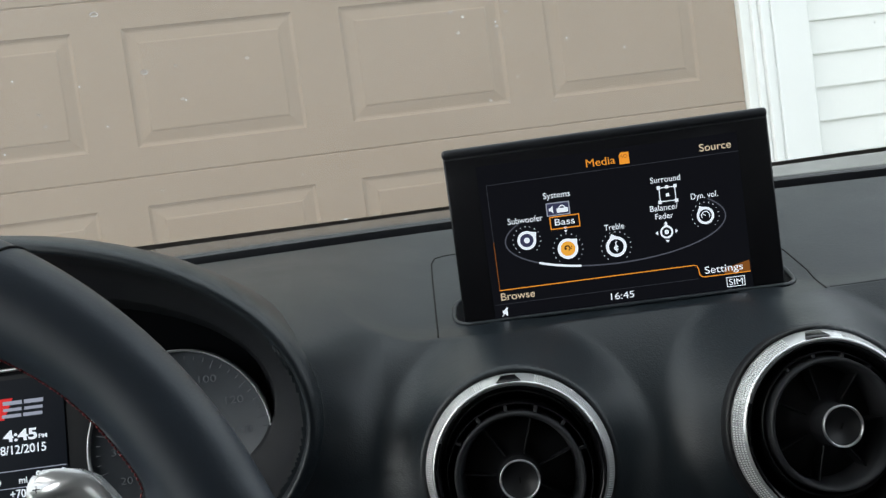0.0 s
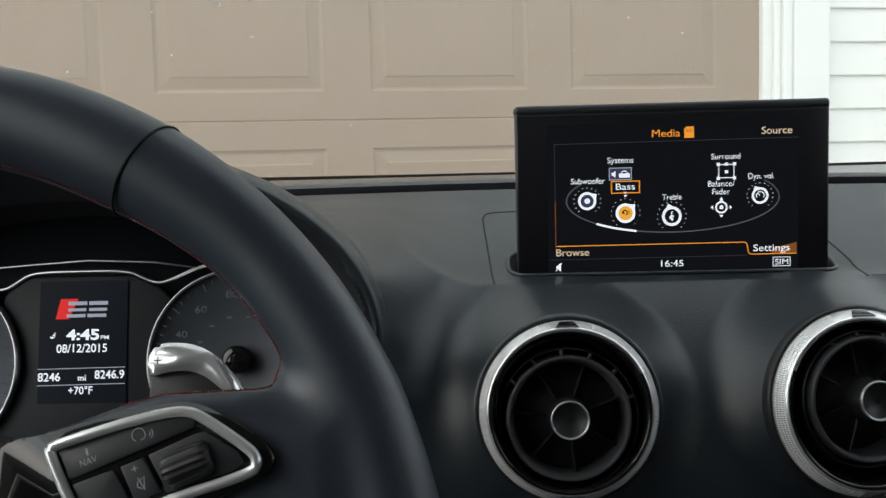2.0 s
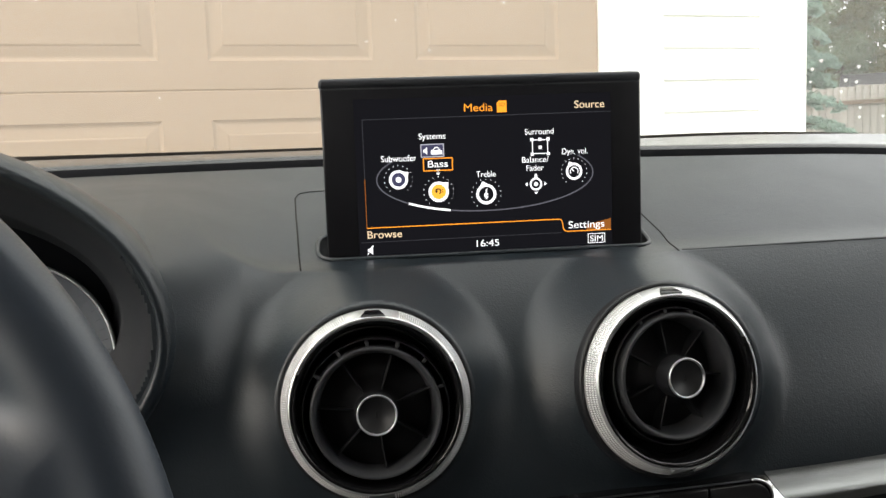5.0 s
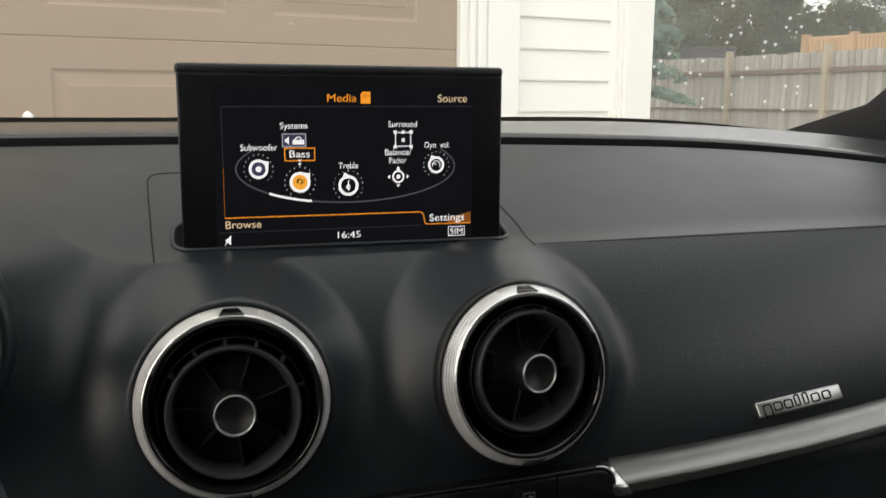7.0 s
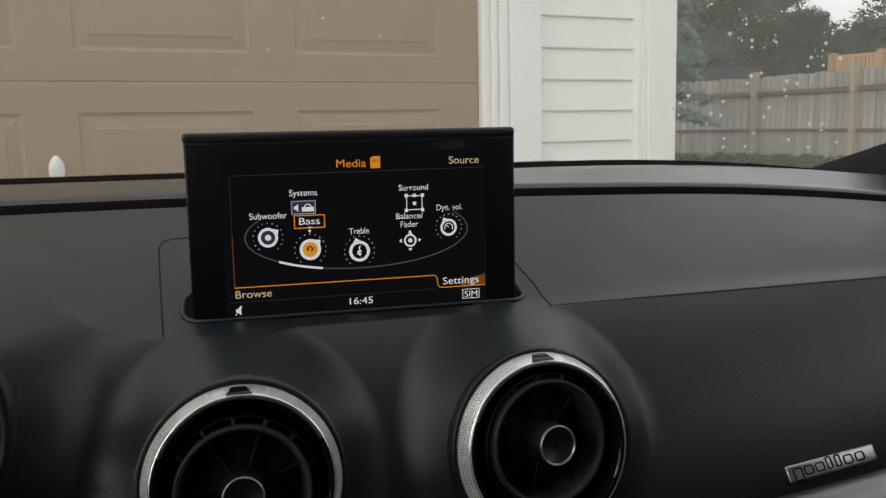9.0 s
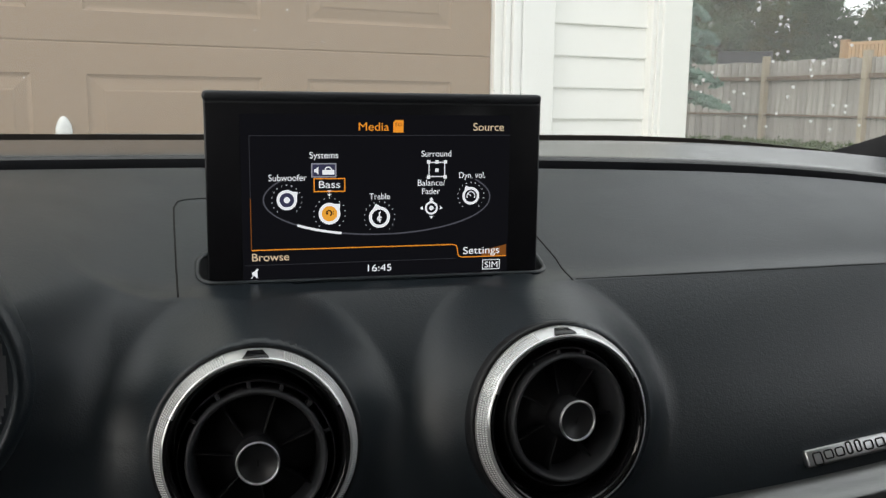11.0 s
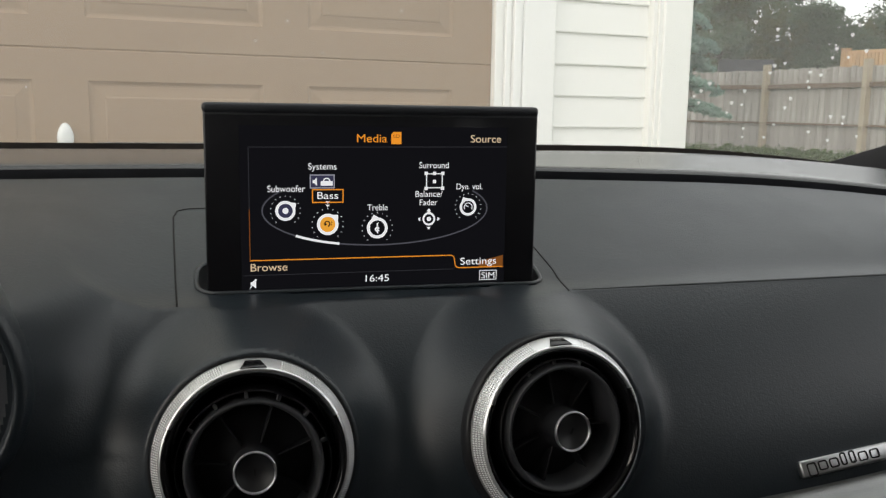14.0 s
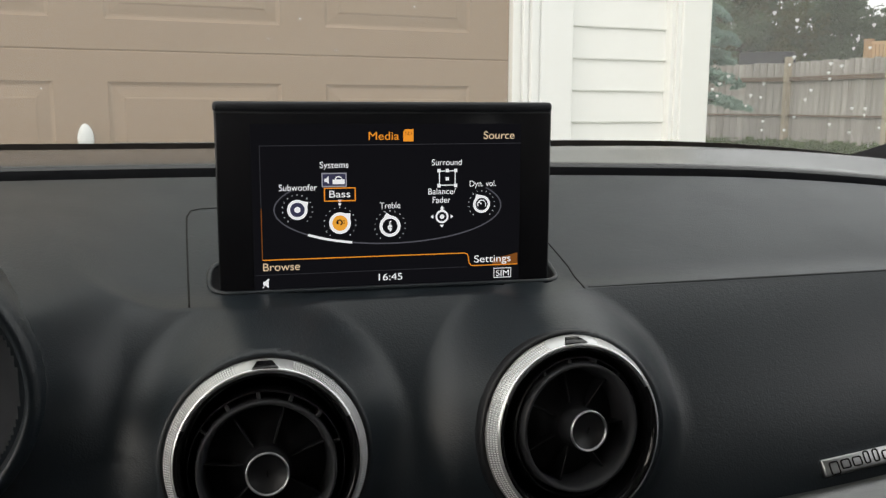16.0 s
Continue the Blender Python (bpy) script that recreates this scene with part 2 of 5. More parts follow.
def box(x0, x1, y0, y1, z0, z1, bevel=0.0, seg=2):
    bm = bmesh.new()
    bmesh.ops.create_cube(bm, size=1, matrix=Matrix.Translation(((x0 + x1) / 2, (y0 + y1) / 2, (z0 + z1) / 2)) @ Matrix.Diagonal((x1 - x0, y1 - y0, z1 - z0, 1)))
    if bevel:
        bmesh.ops.bevel(bm, geom=bm.edges[:], offset=bevel, segments=seg, profile=0.5, affect="EDGES")
    return bm


def prism(outline, y0, y1, bevel=0.0):
    """A plate: an outline in x and z, from y0 (front) to y1 (back)."""
    bm = bmesh.new()
    f0 = [bm.verts.new((x, y0, z)) for x, z in outline]
    f1 = [bm.verts.new((x, y1, z)) for x, z in outline]
    face = bm.faces.new(f0)
    bm.faces.new(f1[::-1])
    for i in range(len(outline)):
        j = (i + 1) % len(outline)
        bm.faces.new((f0[i], f1[i], f1[j], f0[j]))
    if bevel:
        bmesh.ops.bevel(bm, geom=list(face.edges), offset=bevel, segments=3, profile=0.5, affect="EDGES")
    return bm


def lathe(profile, seg=96, start=0.0, end=2 * math.pi):
    """Turns a profile of (radius, y) round the y axis; angles run from +x towards +z."""
    full = end - start > 6.28
    n = seg if full else seg + 1
    verts, faces = [], []
    for i in range(n):
        a = start + (end - start) * i / seg
        verts += [(r * math.cos(a), y, r * math.sin(a)) for r, y in profile]
    k = len(profile)
    for i in range(seg):
        j = (i + 1) % n
        for p in range(k - 1):
            faces.append((i * k + p, j * k + p, j * k + p + 1, i * k + p + 1))
    bm = bmesh.new()
    vs = [bm.verts.new(v) for v in verts]
    for q in faces:
        bm.faces.new([vs[i] for i in q])
    return bm


def tube(points, radius, sides=8, closed=False):
    bm = bmesh.new()
    pts = [Vector(p) for p in points]
    rings = []
    for i, p in enumerate(pts):
        a = pts[i - 1] if (i or closed) else p
        b = pts[(i + 1) % len(pts)] if (i < len(pts) - 1 or closed) else p
        d = (b - a).normalized()
        side = d.cross(Vector((0.31, 0.2, 0.93))).normalized()
        up = side.cross(d)
        r = radius[i] if isinstance(radius, (list, tuple)) else radius
        rings.append([bm.verts.new(p + r * (math.cos(t) * side + math.sin(t) * up)) for t in (2 * math.pi * k / sides for k in range(sides))])
    for i in range(len(pts) - (0 if closed else 1)):
        j = (i + 1) % len(pts)
        for k in range(sides):
            m = (k + 1) % sides
            bm.faces.new((rings[i][k], rings[i][m], rings[j][m], rings[j][k]))
    if not closed:
        bm.faces.new(rings[0][::-1])
        bm.faces.new(rings[-1])
    return bm


def join(*many):
    out = bmesh.new()
    for bm in many:
        me = bpy.data.meshes.new("tmp")
        bm.to_mesh(me)
        bm.free()
        out.from_mesh(me)
        bpy.data.meshes.remove(me)
    return out


def rounded(x0, x1, z0, z1, r, n=6):
    pts = []
    for cx, cz, a0 in ((x1 - r, z1 - r, 0), (x0 + r, z1 - r, 90), (x0 + r, z0 + r, 180), (x1 - r, z0 + r, 270)):
        pts += [(cx + r * math.cos(radians(a0 + 90 * k / n)), cz + r * math.sin(radians(a0 + 90 * k / n))) for k in range(n + 1)]
    return pts


def lettering(text, mat, parent, x0, x1, z, height, y, name="lettering", label="", bold=0.0):
    """Flat letters facing -y: left and right ends, baseline and the height of a capital."""
    cu = bpy.data.curves.new("letters", "FONT")
    cu.body, cu.size, cu.offset = text, 1.0, bold
    tmp = bpy.data.objects.new("letters", cu)
    scene.collection.objects.link(tmp)
    me = bpy.data.meshes.new_from_object(tmp.evaluated_get(bpy.context.evaluated_depsgraph_get()))
    bpy.data.objects.remove(tmp)
    bpy.data.curves.remove(cu)
    xs = [v.co.x for v in me.vertices]
    k, sy = (x1 - x0) / (max(xs) - min(xs)), height / 0.69
    lo = min(xs)
    for v in me.vertices:
        v.co = ((v.co.x - lo) * k + x0, y, v.co.y * sy + z)
    me.materials.clear()
    me.materials.append(mat)
    me.name = name
    ob = new(name, me)
    ob.parent = parent
    return tagged(ob, label)


def softened(points, rounds=2):
    """A closed outline with its corners cut round."""
    for _ in range(rounds):
        points = [tuple(a[i] * (1 - f) + b[i] * f for i in (0, 1)) for a, b in zip(points, points[1:] + points[:1]) for f in (0.25, 0.75)]
    return points


def curved(points, rounds=2):
    """An open line with its corners cut round."""
    for _ in range(rounds):
        cut = [tuple(a[i] * (1 - f) + b[i] * f for i in range(len(a))) for a, b in zip(points, points[1:]) for f in (0.25, 0.75)]
        points = [points[0]] + cut + [points[-1]]
    return points


def flat(outline, y):
    bm = bmesh.new()
    bm.faces.new([bm.verts.new((x, y, z)) for x, z in outline])
    return bm


def ring_flat(cx, cz, r0, r1, y, n=40, a0=0, a1=360, sx=1.0):
    bm = bmesh.new()
    full = a1 - a0 >= 360
    m = n if full else n + 1
    vs = []
    for i in range(m):
        a = radians(a0 + (a1 - a0) * i / n)
        vs.append([bm.verts.new((cx + sx * r * math.cos(a), y, cz + r * math.sin(a))) for r in (r0, r1)])
    for i in range(n):
        j = (i + 1) % m
        bm.faces.new((vs[i][0], vs[j][0], vs[j][1], vs[i][1]))
    return bm


def disc_flat(cx, cz, r, y, n=32):
    return flat([(cx + r * math.cos(2 * math.pi * k / n), cz + r * math.sin(2 * math.pi * k / n)) for k in range(n)], y)


def ribbon(points, width, y):
    """A flat line of that width through points in x and z."""
    bm = bmesh.new()
    rows = []
    for i, (x, z) in enumerate(points):
        a, b = points[max(i - 1, 0)], points[min(i + 1, len(points) - 1)]
        d = Vector((b[0] - a[0], b[1] - a[1])).normalized()
        rows.append([bm.verts.new((x - s * d.y * width / 2, y, z + s * d.x * width / 2)) for s in (-1, 1)])
    for p, q in zip(rows, rows[1:]):
        bm.faces.new((p[0], q[0], q[1], p[1]))
    return bm


# ---- the ground ----
def sheet(name, x0, x1, y0, y1, z, mat, label, step=None):
    bm = bmesh.new()
    bm.faces.new([bm.verts.new(p) for p in ((x0, y0, z), (x1, y0, z), (x1, y1, z), (x0, y1, z))])
    ob = part(name, bm, mat, smooth=False)
    return tagged(ob, label, "ground", kind="structure")


sheet("ground", -900, 900, -900, 900, 0.0, GRASS, "flat green lawn reaching to the horizon")
sheet("driveway", -4.5, 2.6, -12, 2.5, 0.012, CONCRETE, "pale concrete driveway in front of the garage")

# ---- the house: its front is turned 11 degrees against the car ----
HOUSE = (0, 0, 0), (0, 0, 11.0)
WALL, SEAM_Z, ROW, PITCH, DOOR_R = 2.8, 1.168, 0.533, 0.652, 1.538
PANEL_W, PANEL_H = 0.508, 0.357

house = thing("garage_wall", *HOUSE, "cream vinyl-sided garage front with white trim", "house wall", kind="structure")
# the wall round the door opening, with thickness
for x0, x1, z0, z1 in ((DOOR_R + 0.03, 2.38, 0.0, 3.2), (-5.2, DOOR_R - 7 * PITCH - 0.17, 0.0, 3.2), (DOOR_R - 7 * PITCH - 0.17, DOOR_R + 0.03, 2.27, 3.2)):
    part("wall", box(x0, x1, WALL + 0.03, WALL + 0.25, z0, z1), VINYL, house, smooth=False)
part("side_wall", box(2.18, 2.38, WALL + 0.25, WALL + 8, 0, 3.2), VINYL, house, smooth=False)
part("eave", box(-5.6, 2.52, WALL - 0.2, WALL + 8.3, 3.2, 3.34), TRIM_WHITE, house, smooth=False)
# gable and roof out of view, added to keep sky off the left dash
part("gable", prism([(-5.2, 3.335), (2.38, 3.335), (-1.41, 5.10)], WALL + 0.03, WALL + 0.25), VINYL, house, smooth=False)
part("roof", prism([(-5.75, 3.36), (-5.75, 3.24), (-1.41, 5.25), (2.93, 3.24), (2.93, 3.36), (-1.41, 5.37)], WALL - 0.35, WALL + 8.4), SHINGLE, house, "dark grey shingle roof", smooth=False)

# lapped siding boards between the door's casing and the corner post
LAP, SIDE_X0, SIDE_X1 = 0.1143, 1.785, 2.235
board = bmesh.new()
prof = [(0.0, 0.0), (-0.013, 0.0), (-0.014, 0.004), (-0.004, LAP - 0.004), (-0.002, LAP + 0.012), (0.004, LAP + 0.012)]
ends = [[board.verts.new((x, y, z)) for y, z in prof] for x in (0.0, SIDE_X1 - SIDE_X0)]
for i in range(len(prof)):
    j = (i + 1) % len(prof)
    board.faces.new((ends[0][i], ends[1][i], ends[1][j], ends[0][j]))
board.faces.new(ends[0])
board.faces.new(ends[1][::-1])
first = part("siding_board", board, VINYL, house, smooth=False)
first.location = (SIDE_X0, WALL + 0.027, 1.069 - 8 * LAP)
for i in range(1, 26):
    again(first, house, Matrix.Translation((SIDE_X0, WALL + 0.027, 1.069 + (i - 8) * LAP)))
# door casing: stop, brick mould, flat board, channel; then the corner post
for x0, x1, y0, y1, m, nm in ((1.540, 1.566, 2.775, 2.84, VINYL, "door_stop"), (1.566, 1.578, 2.783, 2.84, TRIM_WHITE, "reveal"), (1.578, 1.598, 2.768, 2.84, TRIM_WHITE, "brick_mould"), (1.598, 1.606, 2.776, 2.84, TRIM_WHITE, "reveal"),
                              (1.606, 1.634, 2.759, 2.84, TRIM_WHITE, "brick_mould"), (1.634, 1.646, 2.770, 2.84, TRIM_WHITE, "reveal"), (1.646, 1.775, 2.762, 2.84, TRIM_WHITE, "casing_board"), (1.775, 1.791, 2.785, 2.84, VINYL, "channel"),
                              (2.225, 2.243, 2.785, 2.84, VINYL, "channel"), (2.243, 2.262, 2.775, 2.84, VINYL, "corner_lip")):
    part(nm, box(x0, x1, y0, y1, 0.05, 2.9, 0.003), m, house, smooth=False)
part("corner_post", box(2.262, 2.400, 2.768, 2.95, 0.05, 3.2, 0.008), VINYL, house, smooth=False)
part("casing_head", box(-3.3, 1.775, 2.762, 2.84, 2.25, 2.4, 0.003), TRIM_WHITE, house, smooth=False)

# ---- the garage door ----
door = thing("garage_door", *HOUSE, "closed tan raised-panel sectional garage door", "garage door")
DOOR_L = DOOR_R - 7 * PITCH - 0.142
cols = [DOOR_R - 0.15 - PANEL_W - k * PITCH for k in range(7)][::-1]


def section_mesh():
    xs = [DOOR_L] + [v for c in cols for v in (c, c + PANEL_W)] + [DOOR_R]
    side = (ROW - PANEL_H) / 2
    zs = [0.0, 0.004, side, side + PANEL_H, ROW - 0.004, ROW]
    ys = [0.0035, 0.0, 0.0, 0.0, 0.0, 0.0035]
    bm = bmesh.new()
    g = [[bm.verts.new((x, y, z)) for x in xs] for y, z in zip(ys, zs)]
    for r in range(len(zs) - 1):
        for c in range(len(xs) - 1):
            if r == 2 and c % 2 == 1:
                continue
            bm.faces.new((g[r][c], g[r][c + 1], g[r + 1][c + 1], g[r + 1][c]))
    back = [bm.verts.new(p) for p in ((DOOR_L, 0.05, 0), (DOOR_R, 0.05, 0), (DOOR_R, 0.05, ROW), (DOOR_L, 0.05, ROW))]
    bm.faces.new(back)
    bm.faces.new((g[0][0], back[0], back[1], g[0][-1]))
    bm.faces.new((g[-1][0], back[3], back[2], g[-1][-1]))
    return bm


def panel_mesh():
    """A pressed panel: a bead that drops in, and a sloped border up to the flat field."""
    steps = ((0.0, 0.0), (0.003, 0.0028), (0.009, 0.0058), (0.014, 0.0064), (0.044, 0.0022), (0.047, 0.0006), (0.050, 0.0))
    bm = bmesh.new()
    loops = []
    for d, y in steps:
        loops.append([bm.verts.new((x, y, z)) for x, z in ((d, d), (PANEL_W - d, d), (PANEL_W - d, PANEL_H - d), (d, PANEL_H - d))])
    for a, b in zip(loops, loops[1:]):
        for i in range(4):
            j = (i + 1) % 4
            bm.faces.new((a[i], a[j], b[j], b[i]))
    bm.faces.new(loops[-1])
    return bm


sec0 = panel0 = None
for row in range(-2, 2):
    z = SEAM_Z + row * ROW
    if sec0 is None:
        sec0 = part("section", section_mesh(), DOOR_PAINT, door, smooth=False)
        sec0.matrix_basis = Matrix.Translation((0, WALL, z))
        sec = sec0
    else:
        sec = again(sec0, door, Matrix.Translation((0, WALL, z)))
    for c in cols:
        m = Matrix.Translation((c, 0, (ROW - PANEL_H) / 2))
        if panel0 is None:
            panel0 = part("panel", panel_mesh(), DOOR_PAINT, sec, smooth=False)
            panel0.matrix_basis = m
        else:
            again(panel0, sec, m)

# a white oval plate on the stile between two lower panels
plate = bmesh.new()
bmesh.ops.create_uvsphere(plate, u_segments=28, v_segments=18, radius=1.0)
for v in plate.verts:
    v.co = (0.0225 * v.co.x * (1 - 0.18 * v.co.z), 0.016 * v.co.y, 0.037 * v.co.z)
handle = part("handle_plate", plate, PLASTIC_WHITE, door, "glossy white oval plate")
handle.location = (0.1615, WALL - 0.004, 0.924)

# ---- the car's unseen shell: floor, sides with window openings, roof, tail, light blocks ----
CX = 0.1055
shell = thing("car_shell", (CX, -0.4, 0.3), (0, 0, 0), "unseen car cabin shell with grey headliner, dark trim and added light blocks", "car body", kind="structure")


def at_shell(bm):
    bmesh.ops.translate(bm, verts=bm.verts, vec=(-CX, 0.4, -0.3))
    return bm


part("cabin_floor", at_shell(box(CX - 0.74, CX + 0.74, -1.7, 1.0, 0.26, 0.3)), CABIN_TRIM, shell, smooth=False)
part("bulkhead", at_shell(box(CX - 0.74, CX + 0.74, 1.0, 1.04, 0.26, 0.935)), CABIN_TRIM, shell, smooth=False)
part("headliner", at_shell(box(CX - 0.62, CX + 0.70, -1.6, 0.38, 1.41, 1.45, 0.012)), HEADLINER, shell)
for s in (-1, 1):
    # unseen sills, lower left and higher right to balance light on the fascia
    card = box(*sorted((CX + s * 0.70, CX + s * 0.76)), -1.0, 0.98, 0.3, 0.88 + 0.04 * s, 0.02)
    for v in card.verts:
        # the sill climbs towards the rear, on the right only, to block side light
        v.co.z += (v.co.z > 0.75) * (0.07 + 0.07 * s) * (0.98 - v.co.y)
    part("door_card", at_shell(card), CABIN_TRIM, shell)
    part("quarter_panel", at_shell(box(*sorted((CX + s * 0.66, CX + s * 0.74)), -1.75, -1.0, 0.3, 1.0, 0.02)), CABIN_TRIM, shell)
    part("rear_pillar", at_shell(tube([(CX + s * 0.70, -1.05, 0.9), (CX + s * 0.62, -0.95, 1.42)], 0.06)), HEADLINER, shell)
    part("tail_pillar", at_shell(tube([(CX + s * 0.66, -1.72, 0.98), (CX + s * 0.6, -1.5, 1.42)], 0.07)), HEADLINER, shell)
    part("roof_rail", at_shell(tube([(CX + s * 0.60, 0.26, 1.40), (CX + s * 0.62, -0.6, 1.43), (CX + s * 0.6, -1.55, 1.41)], 0.035)), HEADLINER, shell)
part("tail", at_shell(box(CX - 0.7, CX + 0.7, -1.8, -1.72, 0.3, 1.0, 0.02)), CABIN_TRIM, shell)
# unseen wall added behind the seats' place to keep rear light off the fascia
part("rear_light_block", at_shell(box(CX - 0.70, CX + 0.70, -0.62, -0.56, 0.3, 1.34, 0.01)), CABIN_TRIM, shell)
for s in (-1, 1):
    # out of view; the right one is widened to block window light
    part("centre_pillar", at_shell(box(*sorted((CX + s * 0.64, CX + s * 0.74)), -0.42, -0.24 + 0.10 * (1 + s), 0.9, 1.43, 0.02)), HEADLINER, shell)

# windscreen: a raked, slightly bowed pane
WS_Y, WS_Z, RAKE = 0.945, 0.972, 0.52


def screen_point(x, k):
    """A point of the windscreen: x, and k = 0 at its foot to 1 at the roof."""
    bow = 0.14 * (x - CX) ** 2
    y = WS_Y - 0.72 * k - bow * (1 - 0.4 * k)
    return Vector((x, y, WS_Z + 0.72 * k * RAKE + 0.045 * math.sin(math.pi * k) - 0.02 * (x - CX) ** 2))


pane = bmesh.new()
rows = [[pane.verts.new(screen_point(CX - 0.70 + 1.40 * i / 40, k / 24)) for i in range(41)] for k in range(25)]
for a, b in zip(rows, rows[1:]):
    for i in range(40):
        pane.faces.new((a[i], a[i + 1], b[i + 1], b[i]))
windscreen = part("windscreen", pane, GLASS)
if windscreen.data.polygons[0].normal.z > 0:
    windscreen.data.flip_normals()
windscreen.visible_shadow = False
tagged(windscreen, "clear raked car windscreen dotted with rain", "windscreen", kind="structure")
frit = bmesh.new()
rows = [[frit.verts.new(screen_point(CX - 0.72 + 1.44 * i / 40, k + 0.06 * (1.44 * i / 40 - 0.72) ** 2 - 0.42 * max(1.44 * i / 40 - 1.00, 0) ** 2) + Vector((0, -0.004, -0.001))) for i in range(41)] for k in (-0.06, -0.02, 0.010, 0.019)]
for a, b in zip(rows, rows[1:]):
    for i in range(40):
        frit.faces.new((a[i], a[i + 1], b[i + 1], b[i]))
tagged(part("windscreen_border", frit, FRIT), "black printed border at the foot of the windscreen", "windscreen border", kind="structure")

# front pillars with a flared foot
for s in (-1, 1):
    bm = bmesh.new()
    ringsets = []
    for k in range(13):
        t = k / 12
        base = screen_point(CX + s * 0.68, t)
        inner = 0.045 + 0.14 * math.exp(-t * 30)
        sect = [(-inner, -0.006), (-inner * 0.55, -0.024), (0.03, -0.03), (0.05, 0.03), (-inner * 0.6, 0.0)]
        ringsets.append([bm.verts.new(base + Vector((s * a, b * 0.5, b * 0.9 - 0.010 * math.exp(-t * 12)))) for a, b in sect])
    for a, b in zip(ringsets, ringsets[1:]):
        for i in range(5):
            j = (i + 1) % 5
            bm.faces.new((a[i], a[j], b[j], b[i]))
    bm.faces.new(ringsets[0])
    bm.faces.new(ringsets[-1][::-1])
    tagged(part("front_pillar", bm, CABIN_TRIM, angle=40), "dark grey windscreen pillar trim with a flared foot", "car pillar", kind="structure")

# a wiper tip resting outside the foot of the windscreen
wiper = thing("windscreen_wiper", (0.205, 0.965, 0.974), (0, 0, 0), "black wiper blade resting at the foot of the windscreen", "wiper")
part("blade", box(-0.30, 0.20, -0.006, 0.006, -0.012, 0.006, 0.003), BLACK, wiper)
part("arm", box(-0.30, 0.0, 0.004, 0.016, -0.018, -0.006, 0.003), BLACK, wiper)

# ---- the dashboard ----
dash = thing("dashboard", (CX, 0.5, 0.75), (0, 0, 0), "dark grey soft-grained car dashboard with two round vents", "dashboard", kind="structure")
DX, DY, DZ = CX, 0.5, 0.75
VENTS = ((0.0285, 0.849), (0.1866, 0.8502))
HOOD_C, HOOD_A, HOOD_T, HOOD_B = (-0.262, 0.893), 0.1903, 0.1078, 0.105


def at_dash(bm):
    bmesh.ops.translate(bm, verts=bm.verts, vec=(-DX, -DY, -DZ))
    return bm


def pad_end(x):
    return 0.966 - 0.03 * x * x - 0.17 * np.maximum(x - 0.38, 0) ** 2


CR = 0.9095


def crease(x):
    """Height of the edge between pad and fascia, which climbs and fades towards the hood; and how sharp it is."""
    u = np.maximum(0, -0.010 - x)
    return CR + np.minimum(9.0 * u * u, 0.042), np.clip(1 - u / 0.09, 0, 1)


def pad_y(x, z):
    t = (z - CR) * 0.054 / (pad_end(x) - CR)
    zc, sharp = crease(x)
    return 0.520 + 0.019 * (1 - sharp * np.exp(-np.maximum(z - zc, 0) / 0.0018)) + 2.3 * t + 15.0 * t * np.abs(t) - 0.09 * x * x * np.clip(t / 0.054, 0, 1) + 0.035 * np.maximum(x, 0) * (1 - np.clip(t / 0.054, 0, 1))


def fascia_y(x, z):
    y = 0.523 + 0.035 * np.maximum(x, 0) - 0.6 * (CR - z) - 3.4 * (CR - z) * (z - 0.79)
    zc, sharp = crease(x)
    s = np.clip((z - 0.85) / (zc - 0.85), 0, None)
    low = 0.523 - 0.6 * (CR - 0.85) - 3.4 * (CR - 0.85) * 0.06
    rise = low + (pad_y(x, zc) - 0.0003 - low) * s**1.3
    return np.where((x < -0.02) & (z > 0.85), y + (rise - y) * np.clip((-0.02 - x) / 0.02, 0, 1), y)


def hood_d(x, z):
    dx, dz = x - HOOD_C[0], z - HOOD_C[1]
    b = np.where(dz > 0, HOOD_T, HOOD_B)
    e = np.sqrt((dx / HOOD_A) ** 2 + (dz / b) ** 2) + 1e-9
    return (e - 1) * e / (np.sqrt((dx / HOOD_A**2) ** 2 + (dz / b**2) ** 2) + 1e-9)


def dash_y(x, z):
    a, b = fascia_y(x, z), pad_y(x, z)
    blur = 0.0025 + 0.10 * np.maximum(0, -0.02 - x)
    y = 0.5 * (a + b + np.sqrt((a - b) ** 2 + blur**2))
    y = y - 0.0004 * np.exp(-(((z - CR - 0.0008) / 0.0012) ** 2)) * (x > -0.02)
    for cx, cz in VENTS:
        r = np.hypot(x - cx, (z - cz) * 1.015)
        side = ((x - cx) / (r + 1e-6)) ** 2
        w = 1 - np.clip((r - 0.0508) / (0.0185 + 0.0090 * side), 0, 1)
        y = y + (0.458 + 0.176 * (z - cz) - y) * w ** (2.25 - 0.6 * side)
    # the surface sweeps forward to the rim of the instrument hood
    s = 1 - np.clip((hood_d(x, z) - 0.003) / 0.068, 0, 1)
    top = np.clip((pad_end(x) - z) / 0.045, 0, 1)
    return y + (0.456 - y) * s * s * top * (2 - top)


def pad_z(x, y):
    """Height of the dashboard's top at a place."""
    zs = np.linspace(0.90, pad_end(x), 400)
    return float(np.interp(y, dash_y(np.full(400, x), zs), zs))


zr = np.concatenate([np.arange(0.786, 0.903, 0.0012), np.arange(0.903, 0.925, 0.0008), np.arange(0.925, 0.9661, 0.0011)])
xr = np.concatenate([np.arange(-0.60, -0.12, 0.006), np.arange(-0.12, 0.26, 0.0012), np.arange(0.26, 0.82, 0.005)])
gx, gz = np.meshgrid(xr, zr)
up = gz > CR
gz = np.where(up, CR + (gz - CR) * (pad_end(gx) - CR) / (0.966 - CR), gz)
